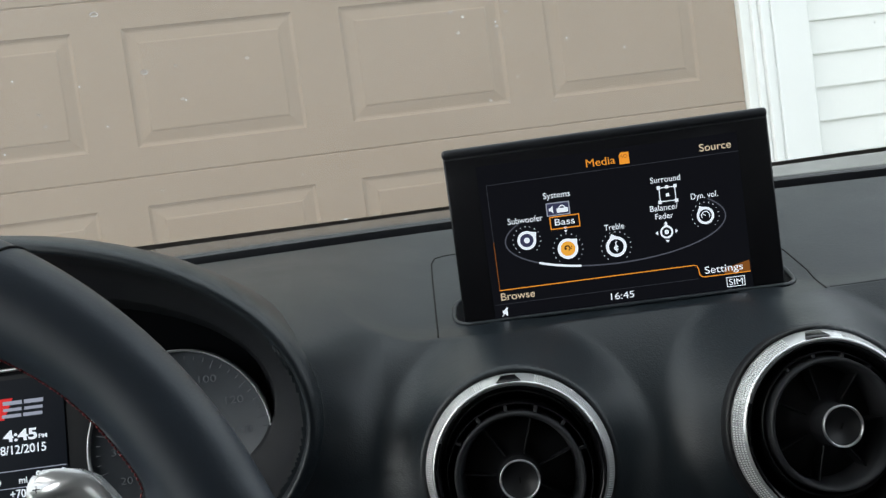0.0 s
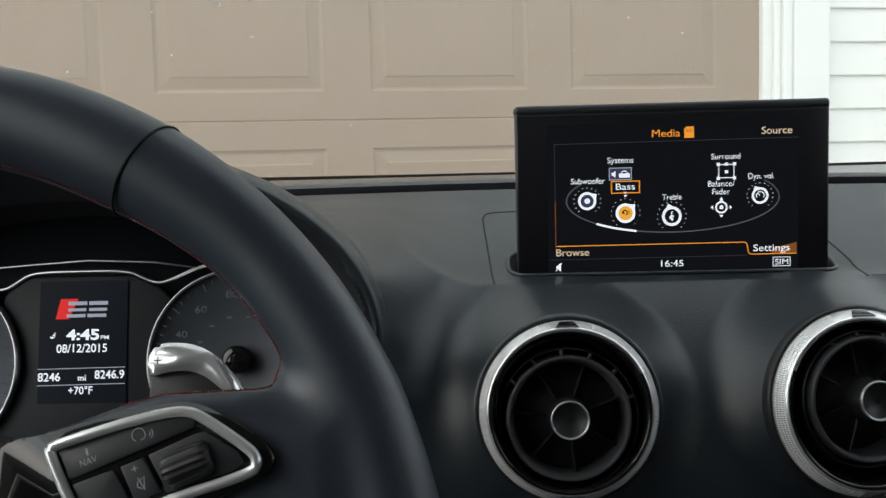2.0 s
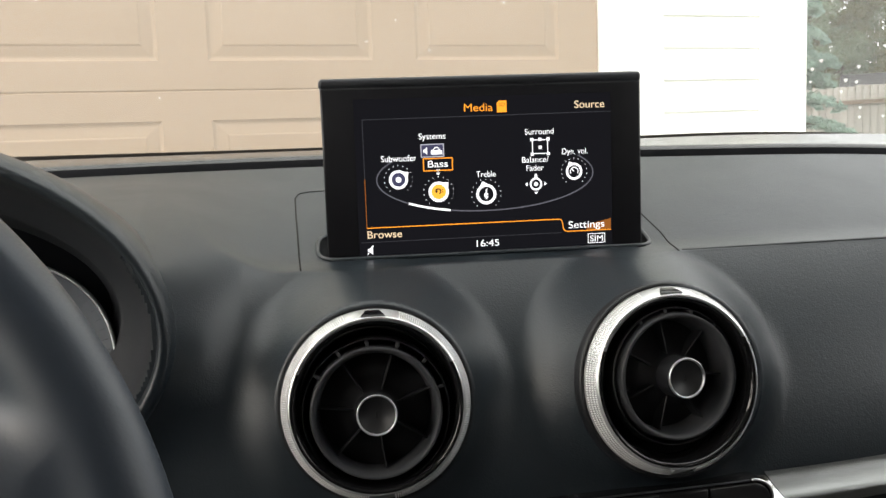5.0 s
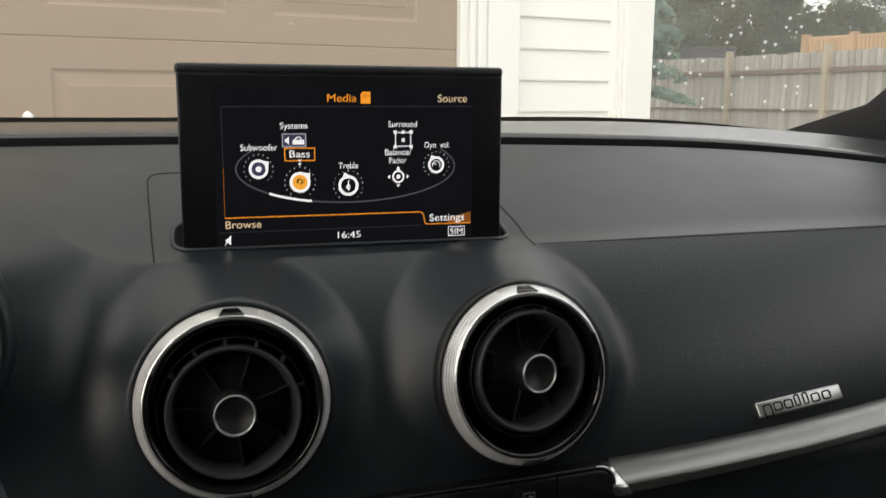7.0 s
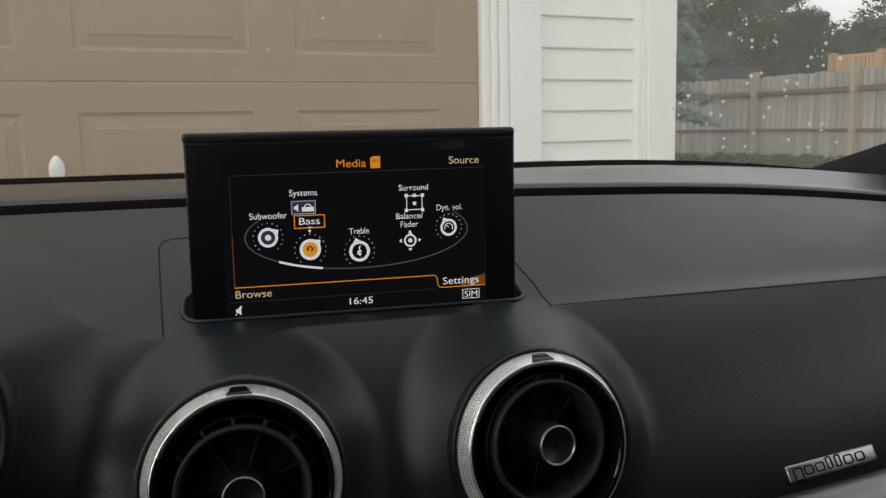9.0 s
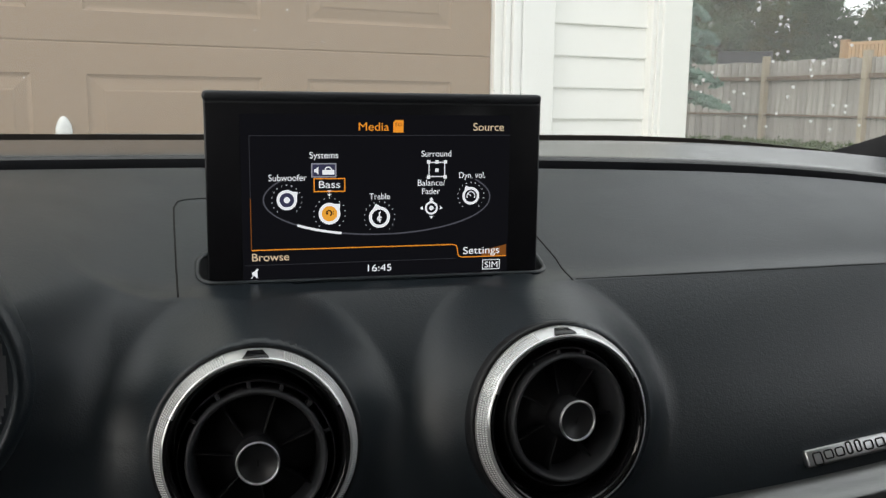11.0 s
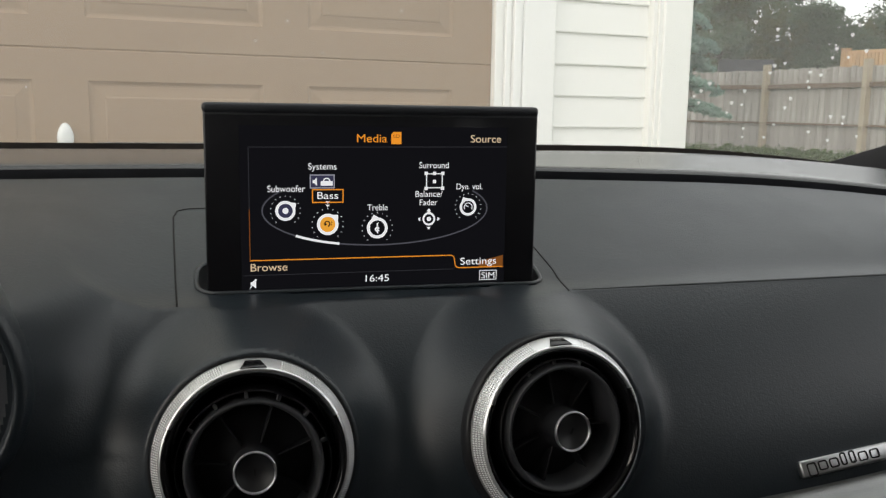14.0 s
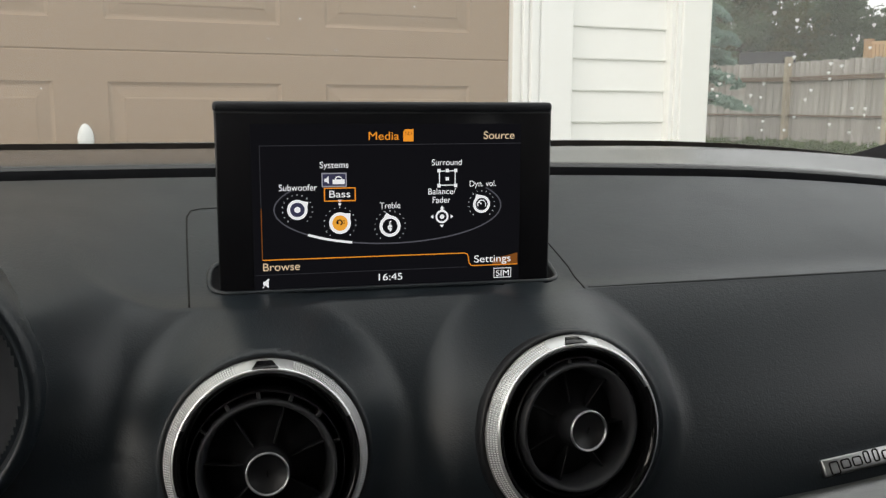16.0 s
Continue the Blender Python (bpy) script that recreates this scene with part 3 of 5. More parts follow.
gy = dash_y(gx, gz)
cowl = np.interp(gy, (0.45, 0.47, 0.485, 0.51, 0.55, 0.60, 0.66, 0.73), (0.0, 0.0, 0.0, -0.003, -0.012, -0.027, -0.05, -0.09))
keep = hood_d(gx, gz) > cowl - 0.008
for cx, cz in VENTS:
    keep &= np.hypot(gx - cx, gz - cz) > 0.0445
# the slot cut out for the display
sx, sy = np.abs(gx - 0.10625) - 0.0917, np.abs(gy - 0.56) - 0.0045
keep &= (np.hypot(np.maximum(sx, 0), np.maximum(sy, 0)) + np.minimum(np.maximum(sx, sy), 0) > 0.0112) | (gz < 0.9)
idx = np.arange(gx.size).reshape(gx.shape)
ok = keep[:-1, :-1] & keep[1:, :-1] & keep[:-1, 1:] & keep[1:, 1:]
quads = np.stack([idx[:-1, :-1], idx[:-1, 1:], idx[1:, 1:], idx[1:, :-1]], -1)[ok]
verts = np.stack([gx - DX, gy - DY, gz - DZ], -1).reshape(-1, 3)
part("fascia", (verts.tolist(), [], quads.tolist()), DASH, dash, "dark grey grained soft plastic")

# the raised lip along the windscreen
bm = bmesh.new()
prof = ((0.7205, 0.0052), (0.722, 0.0070), (0.727, 0.0085), (0.736, 0.0093), (0.77, 0.0104), (0.82, 0.0116), (0.872, 0.0122), (0.884, 0.0112), (0.94, -0.001))
rows = []
for i in range(81):
    x = -0.62 + 1.44 * i / 80
    rows.append([bm.verts.new((x, y - 0.10 * x * x * (1 + 0.1 * (y - 0.72) / 0.16), float(pad_end(x)) + z + 0.032 * x * x * (y > 0.8))) for y, z in prof])
for a, b in zip(rows, rows[1:]):
    for i in range(len(prof) - 1):
        bm.faces.new((a[i], b[i], b[i + 1], a[i + 1]))
lip_rows = [[(v.co.x, v.co.y, v.co.z) for v in row] for row in rows]
part("screen_lip", at_dash(bm), PAD_LIP, dash, "smooth raised lip below the windscreen")

# the dark edge under the lip, set back over the groove
bm = bmesh.new()
rows = [[bm.verts.new((x, y + dy, z + dz)) for dy, dz in ((0.012, -0.024), (0.0040, -0.0100), (0.0008, -0.0040), (0.0002, 0.0))] for x, y, z in (r[0] for r in lip_rows)]
for a, b in zip(rows, rows[1:]):
    for i in range(3):
        bm.faces.new((a[i], b[i], b[i + 1], a[i + 1]))
part("lip_edge", at_dash(bm), BLACK, dash, "dark edge under the lip")

# the instrument hood: a rolled rim, a receding cowl and a dark inside
def hood_ring(d, y, n=96):
    pts = []
    for i in range(n):
        a = 2 * math.pi * i / n
        b = HOOD_T if math.sin(a) > 0 else HOOD_B
        pts.append((HOOD_C[0] + (HOOD_A + d) * math.cos(a), y, HOOD_C[1] + (b + d) * math.sin(a)))
    return pts


def hood_loft(steps):
    bm = bmesh.new()
    rings = [[bm.verts.new(p) for p in hood_ring(d, y)] for d, y in steps]
    for a, b in zip(rings, rings[1:]):
        for i in range(len(a)):
            j = (i + 1) % len(a)
            bm.faces.new((a[i], a[j], b[j], b[i]))
    return at_dash(bm)


part("hood", hood_loft(((-0.0040, 0.4515), (-0.0036, 0.449), (-0.0026, 0.4478), (-0.0010, 0.4475), (0.0012, 0.449), (0.003, 0.4535), (0.0042, 0.460), (0.004, 0.470), (0.002, 0.485), (-0.003, 0.51), (-0.012, 0.55), (-0.027, 0.60), (-0.05, 0.66), (-0.09, 0.73))), DASH, dash, "soft dark instrument hood")
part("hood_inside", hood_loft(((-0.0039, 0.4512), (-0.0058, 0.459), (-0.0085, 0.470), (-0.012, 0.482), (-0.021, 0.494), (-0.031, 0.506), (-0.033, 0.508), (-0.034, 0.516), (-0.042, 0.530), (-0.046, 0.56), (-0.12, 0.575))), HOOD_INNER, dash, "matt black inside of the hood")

# seam of the lid round the display
def on_pad(x, y, lift=0.0):
    return (x, y, pad_z(x, y) + lift)


def seam(points, name="lid_seam", r=0.0006):
    dense = []
    for (xa, ya), (xb, yb) in zip(points, points[1:]):
        dense += [on_pad(xa + (xb - xa) * k / 6, ya + (yb - ya) * k / 6, -0.0001) for k in range(6)]
    dense.append(on_pad(*points[-1], -0.0001))
    return part(name, at_dash(tube(dense, r, 6)), SEAM, dash)


seam([(-0.008, 0.526), (-0.0095, 0.56), (-0.0115, 0.61), (-0.0122, 0.636), (-0.010, 0.645), (-0.004, 0.648), (0.02, 0.650), (0.10, 0.652), (0.17, 0.648), (0.192, 0.636), (0.207, 0.616), (0.2185, 0.590), (0.2225, 0.562), (0.2215, 0.540), (0.2205, 0.530)])

# the moulded edge between the top pad and the fascia, its highlight a paler tube
edge = []
for k in range(60):
    x = 0.2235 + 0.57 * k / 59
    edge.append((x, float(dash_y(np.array([x]), np.array([CR + 0.0002]))[0]) + 0.0002, CR + 0.0002))
part("edge_highlight", at_dash(tube(edge, [0.0004 + 0.0006 * min(k / 8, 1) for k in range(60)], 10)), PALE_EDGE, dash, "thin pale highlight along the moulded edge")

# the rounded slot from which the display rises
slot = []
for x, y in rounded(0.0020, 0.2105, 0.5425, 0.5775, 0.013, 5):
    slot.append(on_pad(x, y, 0.0001))
part("slot_rim", at_dash(tube(slot, 0.0015, 8, True)), DASH, dash, "thin rounded rim of the display slot")
bm = bmesh.new()
tops = [bm.verts.new(on_pad(x, y, 0.0)) for x, y in rounded(0.0025, 0.2100, 0.5430, 0.5770, 0.013, 5)]
lows = [bm.verts.new((x, y, 0.893)) for x, y in rounded(0.0035, 0.2090, 0.5440, 0.5760, 0.012, 5)]
for i in range(len(tops)):
    j = (i + 1) % len(tops)
    bm.faces.new((tops[i], tops[j], lows[j], lows[i]))
bm.faces.new(lows)
part("slot", at_dash(bm), DEEP, dash, "black slot well")

# below: padded glovebox front and the panel under the switches
bm = box(0.235, 0.80, 0.47, 0.60, 0.50, 0.786, 0.02, 3)
part("glovebox_front", at_dash(bm), DASH, dash)
part("handle_ridge", at_dash(tube([(0.3226, 0.4695, 0.7274), (0.355, 0.4690, 0.7322), (0.3856, 0.4695, 0.7358)], [0.0004, 0.0010, 0.0006])), PALE_EDGE, dash, "moulded ridge of the glovebox handle")
part("glovebox_lock", lathe(((0.0001, -0.002), (0.0030, -0.002), (0.0034, -0.001), (0.0034, 0.003)), 24), CHROME, dash, "small chrome lock").location = (0.3385 - DX, 0.4690 - DY, 0.7205 - DZ)
part("console_panel", at_dash(box(-0.075, 0.245, 0.468, 0.60, 0.50, 0.768, 0.006, 2)), BLACK, dash)
part("knee_panel", at_dash(box(-0.60, -0.07, 0.49, 0.60, 0.50, 0.792, 0.015, 3)), DASH, dash)


# ---- round air vents ----
VENT_BLACK = material("vent_black_plastic", (0.017, 0.0176, 0.020), 0.45, vscale=60)
BARREL = material("barrel_plastic", (0.058, 0.060, 0.066), 0.42, vscale=60, bump=0.1, bscale=1500)
def make_vent(place, slot_r, hoop_r):
    v = thing("air_vent", place, (0, 0, 0), "round black air vent with knurled chrome ring", "air vent", "vents in the dashboard")
    part("collar", lathe(((0.0528, 0.010), (0.0525, 0.0042), (0.0512, 0.0026), (0.0502, 0.0030), (0.0498, 0.008)), 96), VENT_BLACK, v)
    ring = part("bezel", lathe(((0.0502, 0.012), (0.0502, 0.0032), (0.0498, 0.0018), (0.0462, -0.0042), (0.0456, -0.0052), (0.0450, -0.0053)), 160), BEZEL, v, "satin chrome ring")
    part("inner_band", lathe(((0.0462, -0.0046), (0.0456, -0.0056), (0.0442, -0.0058), (0.0434, -0.0046), (0.0432, -0.002)), 64, radians(27), radians(155)), CHROME, ring, "plain chrome inner band")
    # knurling: rows of small teeth on the flank, plain at the top and the foot
    vs_, fs_ = [], []
    for i in range(250):
        a = 2 * math.pi * (i + 0.5) / 250
        deg = (math.degrees(a) + 360) % 360
        if 73 < deg < 108 or 262 < deg < 278:
            continue
        for r, y in ((0.04935, 0.00105), (0.04845, -0.00045), (0.04755, -0.00195), (0.04665, -0.00345)):
            rad, tan = Vector((math.cos(a), 0, math.sin(a))), Vector((-math.sin(a), 0, math.cos(a)))
            up = (rad * 0.857 + Vector((0, -0.514, 0))).normalized()
            run = up.cross(tan)
            c = rad * r + Vector((0, y, 0))
            n0 = len(vs_)
            vs_ += [tuple(c + tan * p + run * q) for p, q in ((-0.00040, -0.00062), (0.00040, -0.00062), (0.00040, 0.00062), (-0.00040, 0.00062))] + [tuple(c + up * 0.0004)]
            fs_ += [(n0 + k, n0 + (k + 1) % 4, n0 + 4) for k in range(4)]
    tagged(part("knurling", (vs_, [], fs_), KNURL, ring, "fine knurled teeth", smooth=False), kind="stuff")
    part("gloss_ring", lathe(((0.0451, -0.0050), (0.0446, -0.0054), (0.0430, -0.0048), (0.0418, -0.001), (0.0408, 0.008), (0.0400, 0.020)), 96), GLOSS, v, "gloss black ring")
    mark = part("index_mark", prism([(-0.0064, -0.0048), (0.0064, -0.0048), (0.0038, 0.0014), (-0.0038, 0.0014)], -0.0009, 0.001, 0.0004), GLOSS, v, "black index mark")
    mark.matrix_basis = Matrix.Translation((0, -0.0008, 0.0481)) @ Matrix.Rotation(radians(-62), 4, "X")
    part("duct", lathe(((0.0400, 0.012), (0.0385, 0.028), (0.001, 0.036)), 64), VENT_BLACK, v)
    barrel = part("barrel", lathe(((slot_r + 0.002, 0.016), (slot_r + 0.0012, 0.0), (slot_r + 0.0006, -0.0035), (slot_r, -0.0040), (slot_r - 0.0012, -0.0036), (slot_r - 0.0026, 0.002), (slot_r - 0.004, 0.020)), 96), BARREL, v, "matt black turning barrel")
    barrel.matrix_basis = pose(0, 0.0, -0.001, 11)
    for k in range(6):
        a = radians(18 + 25.6 * k)
        bm = box(slot_r, hoop_r, 0.0, 0.010, -0.0010, 0.0010, 0.0003, 1)
        bmesh.ops.rotate(bm, verts=bm.verts, cent=(0, 0, 0), matrix=Matrix.Rotation(-a, 3, "Y"))
        part("bridge", bm, BARREL, barrel, smooth=False)
    part("outer_hoop", lathe(((hoop_r + 0.0018, 0.014), (hoop_r + 0.0008, 0.002), (hoop_r + 0.0005, -0.0002), (hoop_r, -0.0002), (hoop_r - 0.0002, 0.010)), 64), VENT_BLACK, barrel)
    part("dish", lathe(((slot_r - 0.002, 0.016), (0.020, 0.013), (0.0125, 0.008), (0.0110, 0.002)), 64), VENT_BLACK, barrel)
    for k in range(7):
        a = radians(20 + 360 / 7 * k)
        bm = box(0.0105, slot_r - 0.0015, 0.005, 0.014, -0.0005, 0.0005, 0.0002, 1)
        bmesh.ops.rotate(bm, verts=bm.verts, cent=(0, 0, 0), matrix=Matrix.Rotation(-a, 3, "Y"))
        part("vane", bm, VENT_BLACK, barrel, smooth=False)
    part("knob", lathe(((0.0108, 0.012), (0.0108, -0.009), (0.0105, -0.0105), (0.0098, -0.0108), (0.0094, -0.0098), (0.0001, -0.0094)), 64), VENT_BLACK, barrel, "black centre knob")
    part("knob_ring", lathe(((0.0106, -0.0098), (0.01055, -0.0112), (0.0102, -0.0117), (0.0096, -0.0112), (0.0094, -0.0102)), 64), CHROME, barrel, "thin chrome ring")
    part("knob_mark", prism([(-0.0004, -0.0016), (0.0004, -0.0016), (0.0004, 0.0016), (-0.0004, 0.0016)], -0.0101, -0.0090), SEAM, barrel, smooth=False)
    return v


vent = make_vent((VENTS[0][0], 0.455, VENTS[0][1]), 0.0335, 0.0380)
vent.matrix_world = pose(VENTS[0][0], 0.455, VENTS[0][1], -10) @ Matrix.Diagonal((0.972, 1, 0.972, 1))
second = make_vent((VENTS[1][0], 0.455, VENTS[1][1]), 0.0328, 0.0360)
second.matrix_world = pose(VENTS[1][0], 0.455, VENTS[1][1], -10, 0, 5.5)
for ob, m in ((vent, pose(-0.0005, 0.0, -0.0040, 1, 0, -2)), (second, pose(0.0012, 0.0, 0.0022, 3, 24, 3.5))):
    for child in ob.children:
        if child.name.startswith("barrel"):
            child.matrix_basis = m

# ---- the display ----
disp = thing("infotainment_display", (CX, 0.547, 0.965), (0, 0, 0), "slim black pop-up display showing an audio settings menu", "display")
UY = -0.0012


def mm(*v):
    return [a / 1000 for a in v]


part("housing", prism(rounded(-0.0975, 0.0975, -0.075, 0.0535, 0.004), 0.0, 0.015, 0.0012), BLACK, disp)
part("cap", box(-0.0982, 0.0982, -0.0012, 0.0165, 0.0485, 0.0545, 0.0025, 4), BLACK, disp, "matt black top cap")
part("glass", box(-0.0972, 0.0972, -0.0006, 0.004, -0.070, 0.0482, 0.0008, 2), GLASS_FRONT, disp, "glossy black screen glass")
screen_panel = part("picture", flat([(-0.0785, -0.0535), (0.0785, -0.0535), (0.0785, 0.042), (-0.0785, 0.042)], -0.0009), UI_BLACK, disp, "lit dark menu picture", smooth=False)


def ui(name, bm, mat, label=""):
    return part(name, bm, mat, screen_panel, label, smooth=False)


def word(text, x0, x1, z, h, mat, bold=0.0):
    return lettering(text, mat, screen_panel, x0 / 1000, x1 / 1000, z / 1000, h / 1000, UY - 0.0001, bold=bold)


word("Media", -12.5, 5.0, 33.0, 4.6, UI_ORANGE)
ui("card_icon", flat([(v[0] / 1000, v[1] / 1000) for v in ((7.5, 32.0), (13.5, 32.0), (13.5, 39.0), (8.8, 39.0), (7.5, 37.6))], UY), UI_ORANGE, "orange memory card icon")
word("SD", 8.6, 12.6, 35.6, 2.0, UI_BROWN)
word("Source", 55.5, 74.3, 33.2, 4.4, UI_CREAM)
word("Systems", -40.5, -24.3, 17.4, 3.6, UI_WHITE)
word("Subwoofer", -63.5, -42.3, 4.8, 3.6, UI_WHITE)
word("Bass", -35.4, -23.4, 0.6, 4.0, UI_WHITE)
word("Treble", -6.4, 5.6, -6.4, 3.5, UI_WHITE)
word("Surround", 24.3, 42.2, 18.1, 3.5, UI_WHITE)
word("Balance/", 22.2, 38.7, 1.2, 3.5, UI_WHITE)
word("Fader", 24.8, 35.6, -3.8, 3.5, UI_WHITE)
word("Dyn. vol.", 47.2, 63.3, 5.4, 3.5, UI_WHITE)
word("Browse", -73.4, -52.8, -40.4, 4.4, UI_CREAM)
word("Settings", 50.4, 73.2, -40.2, 4.3, UI_WHITE)
word("16:45", -7.4, 6.6, -48.6, 4.0, UI_WHITE)
word("SIM", 64.0, 72.2, -48.9, 3.6, UI_WHITE)
for nm, pts, w, m in (
    ("frame_line", [(-73.6, 30.0), (78.4, 30.6)], 0.35, UI_FAINT),
    ("frame_line", [(-73.6, 30.0), (-73.6, -5.0)], 0.35, UI_FAINT),
    ("frame_line", [(-73.6, -5.0), (-73.6, -34.2)], 0.45, UI_BROWN),
    ("tab_line", [(-73.6, -34.2), (44.5, -34.2), (46.0, -34.8), (46.7, -36.5), (47.2, -40.2), (48.2, -41.6), (50.0, -42.0), (77.5, -42.0)], 0.55, UI_ORANGE),
    ("status_line", [(-77.5, -42.8), (46.0, -42.6)], 0.3, UI_FAINT),
):
    ui(nm, ribbon([tuple(mm(*p)) for p in pts], w / 1000, UY), m)
ui("settings_tab", flat([tuple(mm(*p)) for p in ((62, -41.7), (77.5, -41.7), (77.5, -35.0), (62, -38.5))], UY + 0.0002), UI_BROWN)
ui("status_bar", flat([tuple(mm(*p)) for p in ((-77.5, -53.0), (77.5, -53.0), (77.5, -43.2), (-77.5, -43.2))], UY + 0.0002), UI_BLACK)
# menu ellipse, with its bright stretch
ell = [(-66.5 * math.cos(radians(a)), -6 - 20.8 * math.sin(radians(a))) for a in range(-32, 214, 3)]
ui("menu_ellipse", ribbon([tuple(mm(*p)) for p in ell], 0.00075, UY + 0.0001), UI_DIM, "thin grey ellipse")
arc = [(-66.5 * math.cos(radians(a)), -6 - 20.8 * math.sin(radians(a))) for a in range(44, 72, 2)]
ui("menu_arc", ribbon([tuple(mm(*p)) for p in arc], 0.0013, UY - 0.0001), UI_WHITE, "thick white arc")


def dial(x, z, r, face, tick_r, tip, inner):
    """A round menu knob: ring, pointer, face and the ring of dots."""
    x, z, r, tick_r = x / 1000, z / 1000, r / 1000, tick_r / 1000
    a = radians(tip)
    ring = ui("dial", ring_flat(x, z, r * 0.72, r, UY, 36), UI_WHITE)
    part("dial_tip", flat([(x + r * 1.32 * math.cos(a), z + r * 1.32 * math.sin(a)), (x + r * math.cos(a + 0.38), z + r * math.sin(a + 0.38)), (x + r * math.cos(a - 0.38), z + r * math.sin(a - 0.38))], UY), UI_WHITE, ring, smooth=False)
    part("dial_face", disc_flat(x, z, r * 0.72, UY), face, ring, smooth=False)
    for k in range(15 if tick_r else 0):
        t = radians(-50 + 280 * k / 14)
        part("dot", disc_flat(x + tick_r * math.cos(t), z + tick_r * math.sin(t), 0.0003, UY, 6), UI_WHITE, ring, smooth=False)
    for bm in inner(x, z, r):
        part("dial_sign", bm, UI_BLACK if face is UI_AMBER else UI_WHITE, ring, smooth=False)


dial(-53.5, -6.0, 5.7, UI_NAVY, 8.4, 35, lambda x, z, r: [disc_flat(x, z, r * 0.3, UY - 0.0002)])
dial(-29.5, -14.2, 6.2, UI_AMBER, 9.0, 42, lambda x, z, r: [ring_flat(x - r * 0.05, z + r * 0.05, r * 0.18, r * 0.3, UY - 0.0002, 14, -70, 190), disc_flat(x - r * 0.22, z + r * 0.02, r * 0.11, UY - 0.0002, 10), disc_flat(x + r * 0.36, z + r * 0.2, r * 0.06, UY - 0.0002, 8), disc_flat(x + r * 0.36, z - r * 0.02, r * 0.06, UY - 0.0002, 8)])
dial(-0.5, -16.8, 6.2, UI_BLACK, 9.0, 105, lambda x, z, r: [ring_flat(x, z - r * 0.12, r * 0.1, r * 0.24, UY - 0.0002, 16, 20, 330), ribbon([(x + r * 0.02, z - r * 0.5), (x - r * 0.02, z + r * 0.4), (x + r * 0.12, z + r * 0.5)], r * 0.1, UY - 0.0002)])
dial(54.6, -5.2, 5.2, UI_BLACK, 8.0, 118, lambda x, z, r: [ring_flat(x, z, r * 0.42, r * 0.52, UY - 0.0002, 20, -30, 210), ribbon([(x, z), (x - r * 0.3, z + r * 0.25)], r * 0.1, UY - 0.0002)])
dial(30.5, -12.0, 3.9, UI_BLACK, 0, 90, lambda x, z, r: [disc_flat(x, z, r * 0.34, UY - 0.0002)])
for dx, dz in ((1, 0), (-1, 0), (0, 1), (0, -1)):
    c = (0.0305 + 0.0066 * dx, -0.012 + 0.0062 * dz)
    ui("arrow", flat([(c[0] - 0.0014 * dx + 0.0013 * dz, c[1] - 0.0014 * dz + 0.0013 * dx), (c[0] - 0.0014 * dx - 0.0013 * dz, c[1] - 0.0014 * dz - 0.0013 * dx), (c[0] + 0.0002 * dx, c[1] + 0.0002 * dz)], UY), UI_WHITE)
for x, z in ((-29.5, -1.6), (-29.5, -3.6)):
    ui("marker", flat([tuple(mm(*p)) for p in ((x - 1.2, z + 0.8), (x + 1.2, z + 0.8), (x, z - 0.7))], UY), UI_WHITE)


def frame_box(x0, x1, z0, z1, w, mat, name, fill=None):
    b = ui(name, join(*[flat([tuple(mm(*p)) for p in q], UY) for q in (
        ((x0, z0), (x1, z0), (x1, z0 + w), (x0, z0 + w)), ((x0, z1 - w), (x1, z1 - w), (x1, z1), (x0, z1)),
        ((x0, z0 + w), (x0 + w, z0 + w), (x0 + w, z1 - w), (x0, z1 - w)), ((x1 - w, z0 + w), (x1, z0 + w), (x1, z1 - w), (x1 - w, z1 - w)))]), mat)
    if fill:
        part("fill", flat([tuple(mm(*p)) for p in ((x0 + w, z0 + w), (x1 - w, z0 + w), (x1 - w, z1 - w), (x0 + w, z1 - w))], UY + 0.0001), fill, b, smooth=False)
    return b


frame_box(-38.4, -20.3, -1.7, 6.2, 0.6, UI_ORANGE, "bass_box", UI_BLACK)
frame_box(-39.6, -25.4, 6.6, 14.6, 0.6, UI_GREY, "systems_icon", UI_NAVY)
ui("car_sign", join(ring_flat(-0.0300, 0.0105, 0.0016, 0.0022, UY - 0.0001, 12, 0, 180), flat([tuple(mm(*p)) for p in ((-33.4, 8.2), (-26.6, 8.2), (-26.6, 10.8), (-33.4, 10.8))], UY - 0.0001)), UI_WHITE)
ui("speaker_sign", flat([tuple(mm(*p)) for p in ((-38.0, 9.6), (-37.0, 9.6), (-35.6, 8.2), (-35.6, 12.8), (-37.0, 11.4), (-38.0, 11.4))], UY - 0.0001), UI_WHITE)
frame_box(28.6, 38.6, 6.2, 15.0, 0.55, UI_WHITE, "surround_icon")
for x, z in ((28.6, 6.2), (38.6, 6.2), (28.6, 15.0), (38.6, 15.0), (33.6, 15.0), (33.6, 10.2)):
    ui("surround_dot", flat([tuple(mm(*p)) for p in ((x - 1, z - 1), (x + 1, z - 1), (x + 1, z + 1), (x - 1, z + 1))], UY - 0.0001), UI_WHITE)
frame_box(62.6, 73.6, -50.0, -44.0, 0.4, UI_WHITE, "sim_box")
ui("mute_sign", join(flat([tuple(mm(*p)) for p in ((-73.6, -48.4), (-72.6, -48.4), (-70.6, -50.4), (-70.6, -44.6), (-72.6, -46.6), (-73.6, -46.6))], UY), ribbon([tuple(mm(-74.0, -50.2)), tuple(mm(-70.0, -45.0))], 0.0004, UY - 0.0001)), UI_WHITE)

# ---- switch row, chrome end and metal trim strip ----
switches = thing("switch_row", (CX, 0.452, 0.775), (0, -1.5, 0), "row of black dashboard switches with a lit red hazard triangle", "switches")


